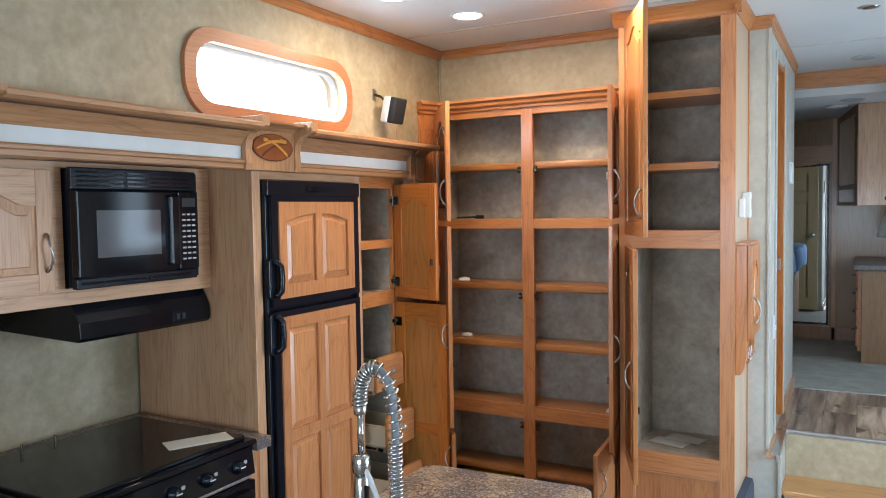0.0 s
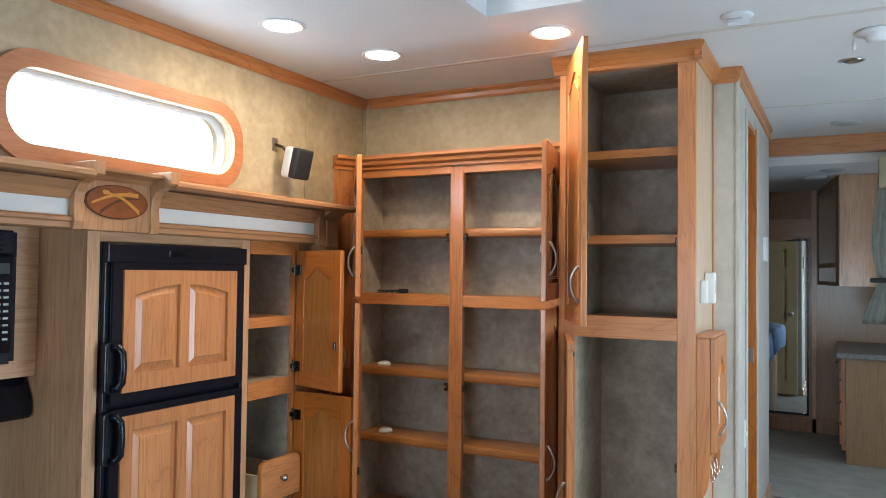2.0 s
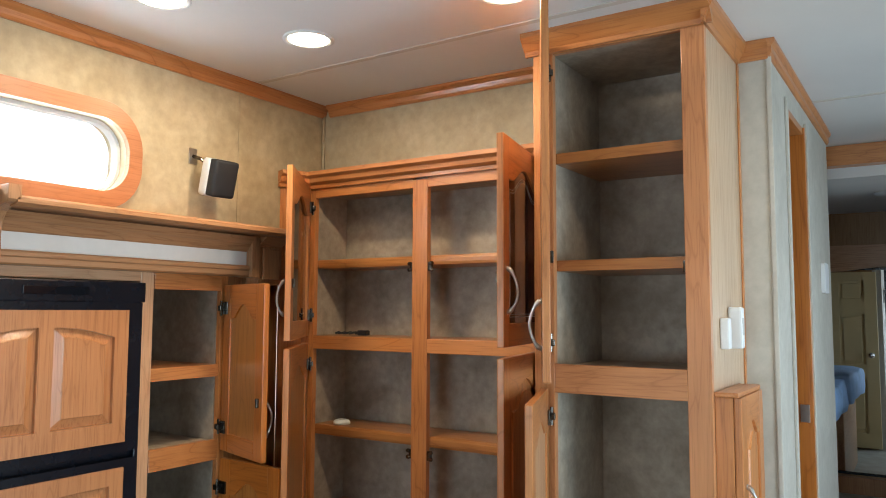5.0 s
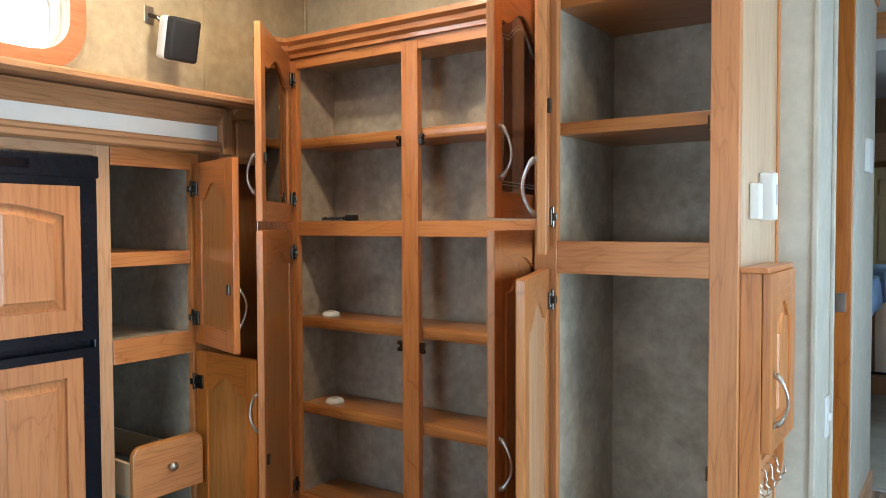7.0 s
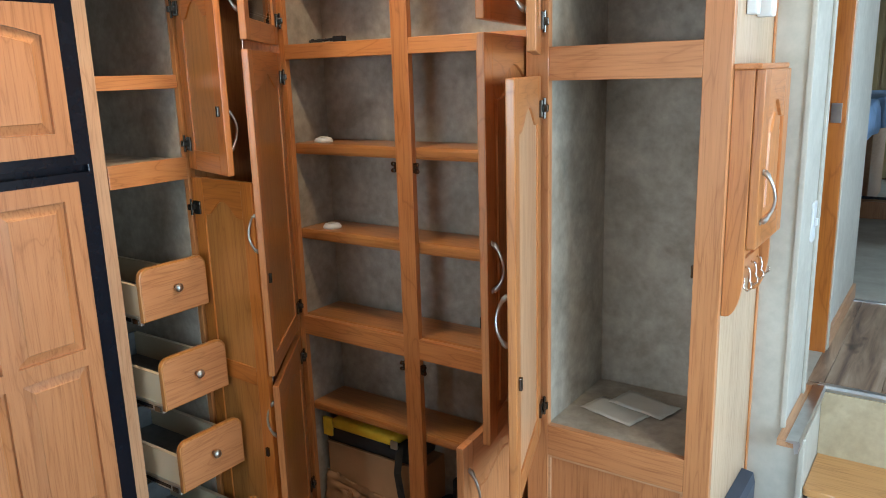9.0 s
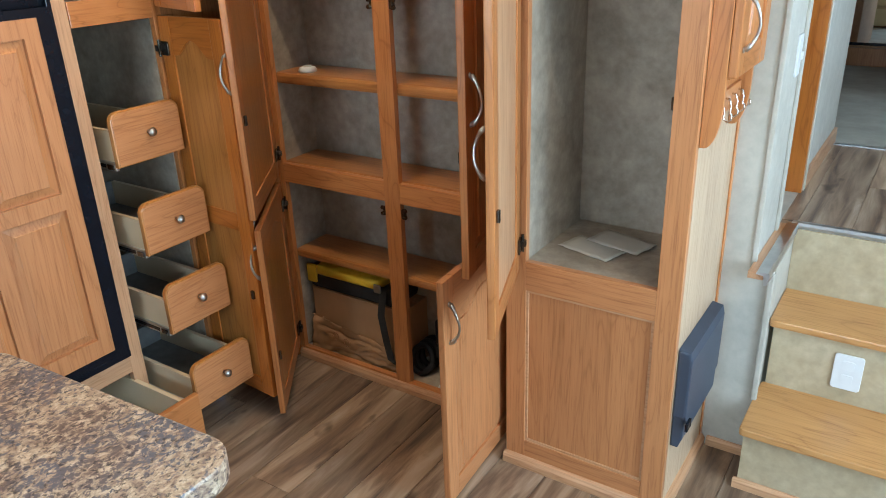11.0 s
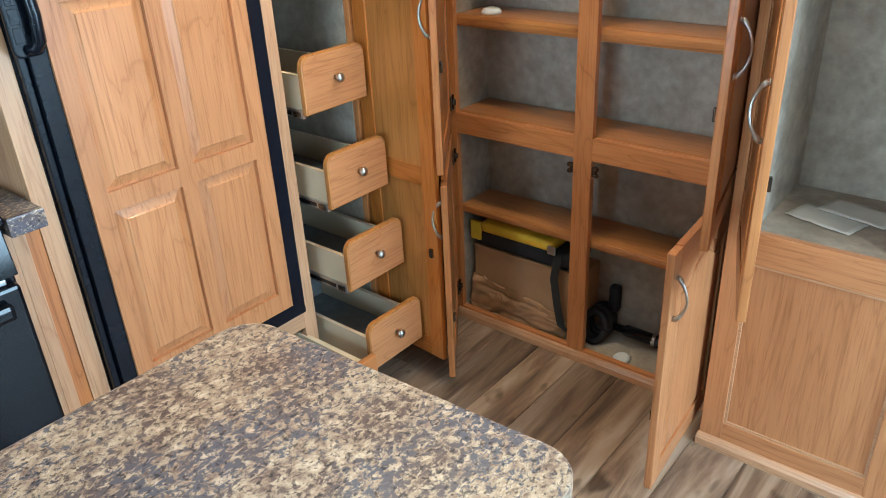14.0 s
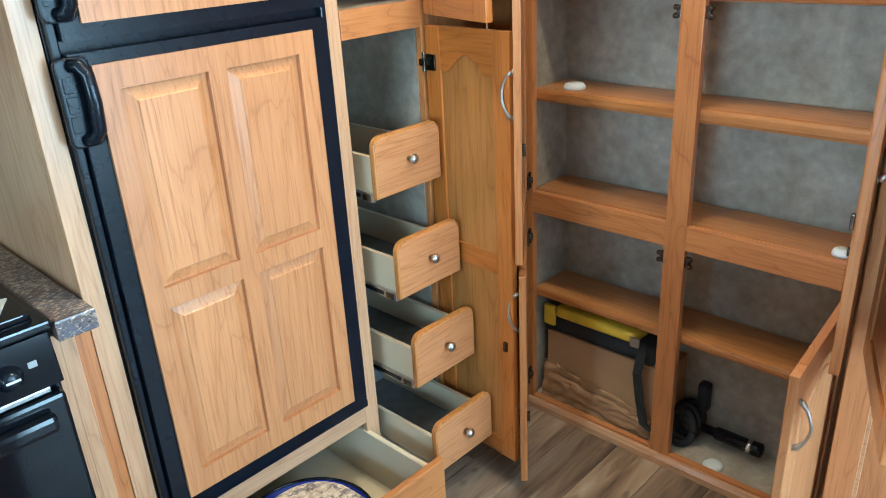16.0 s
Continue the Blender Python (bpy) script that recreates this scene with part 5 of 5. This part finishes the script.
# things on the pantry bottom
cb = thing("cardboard_box", -1.58, 3.3, 0.03, "closed brown cardboard box in the pantry", "box")
part("carton", box(-1.77, -1.345, 3.24, 3.395, 0.031, 0.27, 0.003), CARDBOARD, cb)
part("flap", box(-1.77, -1.345, 3.236, 3.316, 0.27, 0.274, 0.001), CARDBOARD, cb)
part("flap", box(-1.77, -1.345, 3.319, 3.395, 0.27, 0.274, 0.001), CARDBOARD, cb)
kb_ = thing("kraft_bag", -1.58, 3.22, 0.03, "crumpled brown kraft paper bag in front of the carton", "bag")
bm = bmesh.new()
bmesh.ops.create_grid(bm, x_segments=46, y_segments=18, size=0.5)
for v in bm.verts:
    u, w = v.co.x + 0.5, v.co.y + 0.5
    n1 = noise.noise(Vector((u * 5, w * 3, 1.0)))
    n2 = abs(noise.noise(Vector((u * 5.5 + 3 - w * 3, w * 4 + u * 2, 4.0))))
    z = 0.032 + w * (0.13 - 0.06 * u) + 0.018 * n1 * w
    y = 3.206 + 0.022 * w + 0.03 * n2 - 0.008 * n1
    v.co = Vector((-1.775 + 0.40 * u, y, z))
bmesh.ops.solidify(bm, geom=bm.faces[:], thickness=0.002)
part("paper", bm, KRAFT, kb_, "wrinkled kraft paper", True)
for k in range(2):
    x = -1.64 + 0.05 * k
    part("printed_ring", tube([(x + 0.013 * math.cos(2 * math.pi * i / 16), 3.2, 0.115 - 0.015 * k + 0.016 * math.sin(2 * math.pi * i / 16)) for i in range(17)], 0.0013, None, 5), DARKOAK, kb_)
bg = thing("tool_bag", -1.56, 3.29, 0.275, "black and yellow nylon tool bag with a hanging strap", "bag")
part("body", box(-1.775, -1.38, 3.235, 3.39, 0.275, 0.34, 0.02), WEBBING, bg, "black nylon body", True)
part("top_panel", add_box(bmesh.new(), -1.73, -1.44, 3.222, 3.385, 0.338, 0.376, 0.012), YELLOW, bg, "yellow nylon panel", True)
part("end_patch", box(-1.776, -1.735, 3.226, 3.24, 0.30, 0.37, 0.004), YELLOW, bg)
strap = [(-1.43, 3.235, 0.35), (-1.41, 3.205, 0.33), (-1.415, 3.195, 0.26), (-1.40, 3.196, 0.16), (-1.385, 3.197, 0.09), (-1.36, 3.205, 0.07), (-1.33, 3.22, 0.09)]
bm = bmesh.new()
prev = None
for p in strap:
    a, b = bm.verts.new((p[0] - 0.014, p[1], p[2])), bm.verts.new((p[0] + 0.014, p[1] + 0.004, p[2] + 0.004))
    if prev:
        bm.faces.new((prev[0], prev[1], b, a))
    prev = (a, b)
bmesh.ops.solidify(bm, geom=bm.faces[:], thickness=0.003)
part("strap", bm, WEBBING, bg, "black webbing strap", True)
part("buckle", box(-1.455, -1.425, 3.214, 3.222, 0.335, 0.365, 0.003), ALU, bg, "metal buckle")
pm = thing("coiled_pump", -1.22, 3.3, 0.03, "black hand pump with its coiled hose in the pantry", "pump")
for k in range(3):
    part("hose_coil", tube([(-1.3 + 0.042 * math.cos(2 * math.pi * i / 28), 3.3 + 0.03 * k - 0.03 + 0.02 * math.sin(2 * math.pi * i / 28), 0.084 + 0.046 * math.sin(2 * math.pi * i / 28)) for i in range(29)], 0.011), RUBBER, pm, "coiled black hose", True)
axis = Matrix.Translation((-1.265, 3.315, 0.08)) @ pose(0, 0, 0, 0, 93, 4)
part("barrel", lathe([(0.012, 0), (0.014, 0.05), (0.02, 0.06), (0.02, 0.16), (0.022, 0.165), (0.022, 0.19), (0.014, 0.195)], axis, 20), BLACK, pm, "black barrel", True)
part("ring", lathe([(0.0215, 0.15), (0.0225, 0.151), (0.0225, 0.162), (0.0215, 0.163)], axis, 20), CHROME, pm, "bright ring", True)
part("grip", box(-1.285, -1.25, 3.33, 3.365, 0.12, 0.215, 0.01), RUBBER, pm, "", True)
pk = thing("puck_light", -1.17, 3.225, 0.031, "small white battery puck light lying on a shelf", "puck light", "puck lights in the pantry")
part("case", lathe([(0.028, 0), (0.029, 0.005), (0.022, 0.012), (0.01, 0.014)], None, 24), WHITE, pk, "", True, True)

# bowl in the wide drawer
bw = thing("blue_bowl", -1.75, 2.22, 0.083, "dark blue enamel bowl lying in the wide drawer", "bowl")
part("shell", lathe([(0.06, 0), (0.1, 0.012), (0.15, 0.06), (0.168, 0.1), (0.172, 0.1), (0.166, 0.096), (0.148, 0.062), (0.1, 0.02), (0.02, 0.012)], None, 40), plain("blue_enamel", (0.012, 0.018, 0.16), 0.12, 0, 0.3, 12, 0), bw, "", True, True)
part("rim", tube([(0.17 * math.cos(2 * math.pi * i / 40), 0.17 * math.sin(2 * math.pi * i / 40), 0.1) for i in range(41)], 0.004), BLACK, bw, "black rim", True, True)

# ---------------------------------------------------------------- ceiling fittings


def downlight(x, y, lit=True, watts=4.6):
    d = thing("downlight", x, y, CZ, "round recessed ceiling light with white rim" + (", lit" if lit else ", unlit"), "ceiling light", "recessed ceiling lights")
    part("rim", lathe([(0.074, 0), (0.074, -0.004), (0.067, -0.007), (0.06, -0.004), (0.06, 0)], Matrix.Translation((0, 0, 0.001)), 32), WHITE if lit else NICKEL, d, "", True, True)
    part("lens", lathe([(0.059, 0), (0.059, -0.003), (0.036, -0.006), (0.004, -0.007)], None, 28), LAMPGLOW if lit else CHROME, d, "frosted lens", True, True)
    if lit:
        li = bpy.data.lights.new("downlight_lamp", "AREA")
        li.shape, li.size, li.energy, li.color = "DISK", 0.09, watts, (1.0, 0.77, 0.50)
        ob = new("downlight_lamp", li)
        ob.matrix_world = look((x, y, CZ - 0.012), (x, y + 0.0001, 0))
    return d


for x, y in ((-1.388, 2.708), (-1.501, 2.295), (-0.759, 2.727), (0.12, 2.66)):
    downlight(x, y)
ul = downlight(0.1, 3.492, False)
ul.scale = (0.6, 0.6, 0.6)
sp = thing("smoke_alarm", 0.165, 3.156, CZ, "white ceiling fitting with a pull chain", "alarm")
part("base", lathe([(0.058, 0), (0.058, -0.008), (0.045, -0.014), (0.03, -0.018), (0.028, -0.03), (0.01, -0.034)], None, 28), WHITE, sp, "", True, True)
part("pull", lathe([(0.002, 0.0), (0.003, -0.01), (0.006, -0.012), (0.006, -0.036), (0.003, -0.038)], Matrix.Translation((-0.06, 0.07, 0.0)), 12), WHITE, sp, "", True, True)
ap = thing("ceiling_plate", -0.206, 2.815, CZ, "round white ceiling cover plate", "cover plate")
part("plate", lathe([(0.045, 0), (0.045, -0.006), (0.04, -0.01), (0.01, -0.011)], None, 32), WHITE, ap, "", True, True)
part("clip", box(-0.032, 0.032, 0.03, 0.036, -0.02, 0.0, 0.001), WHITE, ap, "", False, True)
part("slot", box(-0.03, 0.014, -0.012, -0.004, -0.013, -0.011, 0), KEYGREY, ap, "", False, True)
for x, y, z in ((0.088, 4.72, CZ), (0.02, 5.45, 2.40)):
    g = thing("ceiling_speaker", x, y, z, "round grey ceiling speaker grille", "speaker")
    part("grille", lathe([(0.07, 0), (0.07, -0.004), (0.06, -0.008), (0.004, -0.009)], None, 32), plain("grey_grille", (0.42, 0.43, 0.43), 0.7, 0, 0.1, 60, 0.2), g, "", True, True)
g = thing("ceiling_light", -0.08, 5.75, 2.40, "round white ceiling light, unlit", "ceiling light")
part("shade", lathe([(0.075, 0), (0.075, -0.006), (0.06, -0.014), (0.02, -0.018)], None, 32), WHITE, g, "", True, True)

# ---------------------------------------------------------------- bedroom end of the hall
dr = thing("dresser", 0.45, 6.1, DECK, "brown wooden dresser with a grey laminate top", "dresser")
part("body", box(0.085, 0.87, 5.69, 6.61, DECK, 1.27, 0.003), BROWNPANEL, dr)
part("face", box(0.06, 0.085, 5.74, 6.61, DECK + 0.07, 1.27, 0.002), OAKS["y"], dr)
for k in range(4):
    f_ = part("drawer_front", box(0.05, 0.06, 5.78, 6.55, DECK + 0.1 + k * 0.135, DECK + 0.22 + k * 0.135, 0.003), OAKS["y"], dr)
    part("handle", tube([(0.05, 6.1, DECK + 0.16 + k * 0.135), (0.03, 6.12, DECK + 0.16 + k * 0.135), (0.03, 6.2, DECK + 0.16 + k * 0.135), (0.05, 6.22, DECK + 0.16 + k * 0.135)], 0.004), NICKEL, f_)
part("top", box(0.035, 0.875, 5.66, 6.615, 1.27, 1.305, 0.004), plain("grey_laminate", (0.14, 0.125, 0.115), 0.35, 0, 0.3, 40, 0), dr, "grey speckled top")
uc = thing("wall_cabinet", 0.45, 6.15, 1.71, "brown overhead cabinet with an open side niche", "cabinet")
part("body", plate(rect(5.70, 6.615, 1.71, 2.398), [rect(5.80, 6.53, 1.86, 2.35), rect(5.80, 6.53, 1.735, 1.83)], lambda u, v, s: (0.05 - (u - 5.7) * 0.155 + s, u, v), 0.02), BROWNPANEL, uc)
part("front", box(0.055, 0.87, 5.69, 5.70, 1.71, 2.398, 0.002), PALE["z"], uc, "pale oak front")
part("back", box(0.35, 0.36, 5.70, 6.61, 1.71, 2.398, 0), DARKOAK, uc)
part("bottom", box(0.075, 0.87, 5.70, 6.61, 1.71, 1.735, 0), BROWNPANEL, uc)
part("shelf", box(0.075, 0.35, 5.70, 6.61, 1.83, 1.86, 0), BROWNPANEL, uc)
part("top", box(0.075, 0.87, 5.70, 6.61, 2.378, 2.398, 0), BROWNPANEL, uc)
tv = thing("flat_television", 0.2, 6.2, 1.86, "small black television in the cabinet niche", "television")
part("screen", box(0.18, 0.21, 6.0, 6.42, 1.9, 2.2, 0.006), BLACK, tv)
part("stand", box(0.15, 0.25, 6.14, 6.28, 1.861, 1.9, 0.005), BLACKPL, tv)
rcv = thing("video_player", 0.2, 6.1, 1.736, "black video player in the lower niche", "player")
part("case", box(0.1, 0.33, 5.9, 6.4, 1.737, 1.79, 0.004), BLACKPL, rcv)
mirror = thing("wall_mirror", -0.43, 6.61, 0.72, "tall wall mirror with a thin dark frame", "mirror")
part("mirror_pane", box(-0.80, -0.165, 6.612, 6.618, 0.765, 2.03, 0), plain("mirror_silver", (0.9, 0.9, 0.9), 0.01, 1.0, 0.005, 2, 0), mirror, "silvered mirror glass")
part("frame", plate(rect(-0.815, -0.15, 0.75, 2.045), [rect(-0.80, -0.165, 0.765, 2.03)], at_y(6.619), -0.014), BLACKPL, mirror, "thin dark frame")
structure("mirror_header", prism([(-0.82, 2.02), *[(-0.82 + 0.69 * i / 20, 2.06 - 0.035 * math.sin(math.pi * i / 20)) for i in range(21)], (-0.13, 2.19), (-0.82, 2.19)], at_y(6.6), -0.02), PALE["x"], "shaped wooden header board over the mirror", "trim")
structure("wall_far_trim", box(-0.13, -0.10, 6.6, 6.619, DECK, 2.40, 0.002), PALE["z"], "pale wooden wall batten", "trim")
structure("baseboard_far", box(-1.6, 0.04, 6.6, 6.619, DECK, 0.735, 0.002), DARKOAK, "dark baseboard", "trim")
dd = thing("panel_door", -0.62, 4.84, DECK, "cream six-panel bedroom door, standing open", "door")
DX0, DX1, DY, DZ0, DZ1 = -0.96, -0.31, 4.83, DECK + 0.02, 2.10
hol = []
for c0, c1 in ((DX0 + 0.09, -0.66), (-0.59, DX1 - 0.09)):
    for z0, z1 in ((0.12, 0.56), (0.68, 1.1), (1.2, 1.38)):
        hol.append(rect(c0, c1, DZ0 + z0, DZ0 + z1))
part("leaf", plate(rect(DX0, DX1, DZ0, DZ1), hol, at_y(DY), 0.035), CREAM, dd, "cream painted leaf")
for h_ in hol:
    (a, b), (c, d_) = h_[0], h_[2]
    part("panel", box(a - 0.005, c + 0.005, DY + 0.012, DY + 0.022, b - 0.005, d_ + 0.005, 0), CREAM, dd)
    part("raised_field", box(a + 0.025, c - 0.025, DY + 0.02, DY + 0.03, b + 0.025, d_ - 0.025, 0.006), CREAM, dd)
part("knob", lathe([(0.022, 0), (0.022, 0.005), (0.01, 0.01), (0.012, 0.03), (0.024, 0.045), (0.02, 0.06), (0.004, 0.065)], Matrix.Translation((DX1 - 0.05, DY + 0.035, DZ0 + 0.76)) @ pose(0, 0, 0, -90), 20), CHROME, dd, "chrome door knob", True)
bed = thing("bed", -0.85, 5.9, DECK, "bed with blue bedding on a wooden base", "bed")
part("base", box(-1.59, -0.44, 5.5, 6.4, DECK, 1.15, 0.01), PALE["y"], bed, "wooden bed base")
bm = box(-1.59, -0.37, 5.45, 6.45, 1.15, 1.36, 0.06)
bmesh.ops.subdivide_edges(bm, edges=bm.edges[:], cuts=3, use_grid_fill=True)
for v in bm.verts:
    v.co.z += 0.025 * noise.noise(v.co * 6)
    v.co.x += 0.02 * noise.noise(v.co * 5 + Vector((3, 0, 0)))
part("mattress", bm, BLUE, bed, "rumpled blue bedding", True)
cu = thing("window_curtain", 0.75, 5.0, 1.4, "grey gathered curtain under a pale valance", "curtain")
bm = bmesh.new()
rows = []
for i in range(30):
    u = i / 29
    col = []
    for j in range(24):
        v = j / 23
        pinch = 1 - 0.45 * math.exp(-((v - 0.28) / 0.16) ** 2)
        x = 0.27 + 0.08 * v + (u - 0.5) * 0.22 * pinch
        col.append(bm.verts.new((x, 5.08 + 0.02 * math.sin(u * 38) * pinch, 1.52 + v * 0.8)))
    rows.append(col)
for a, b in zip(rows, rows[1:]):
    for j in range(23):
        bm.faces.new((a[j], b[j], b[j + 1], a[j + 1]))
bmesh.ops.solidify(bm, geom=bm.faces[:], thickness=0.003)
part("drape", bm, CURTAIN, cu, "gathered grey drape", True)
part("tie_back", box(0.2, 0.37, 5.05, 5.11, 1.74, 1.765, 0.008), WEBBING, cu, "dark tie-back")
part("valance", box(0.24, 0.86, 5.02, 5.14, 2.24, 2.41, 0.006), WALL, cu, "pale upholstered valance")

# ---------------------------------------------------------------- floor planks


def planks(parent, x0, x1, y0, y1, z, width, length, seed, mat):
    rng = random.Random(seed)
    cache = {}
    n = int(math.ceil((x1 - x0) / width))
    for i in range(n):
        a = x0 + i * width
        b = min(a + width, x1)
        y = y0 - rng.random() * length
        while y < y1:
            c, d = max(y, y0), min(y + length, y1)
            if d - c > 0.03:
                key = (round(b - a, 3), round(d - c, 3))
                if key not in cache:
                    me = bpy.data.meshes.new("plank")
                    bm = box(-key[0] / 2 + 0.0008, key[0] / 2 - 0.0008, -key[1] / 2 + 0.0008, key[1] / 2 - 0.0008, -0.005, 0, 0)
                    bmesh.ops.bevel(bm, geom=[e for e in bm.edges if all(v.co.z > -0.001 for v in e.verts)], offset=0.0012, segments=1, affect="EDGES")
                    bm.to_mesh(me)
                    bm.free()
                    me.materials.append(mat)
                    cache[key] = me
                ob = new("plank", cache[key])
                ob.parent = parent
                ob.location = ((a + b) / 2, (c + d) / 2, z)
            y += length


planks(slab, -2.5, 1.44, -2.5, 3.415, 0.0, 0.15, 1.22, 3, PLANK)
planks(deck, -1.28, 0.88, 3.785, 4.728, DECK, 0.15, 1.22, 8, PALEPLANK)
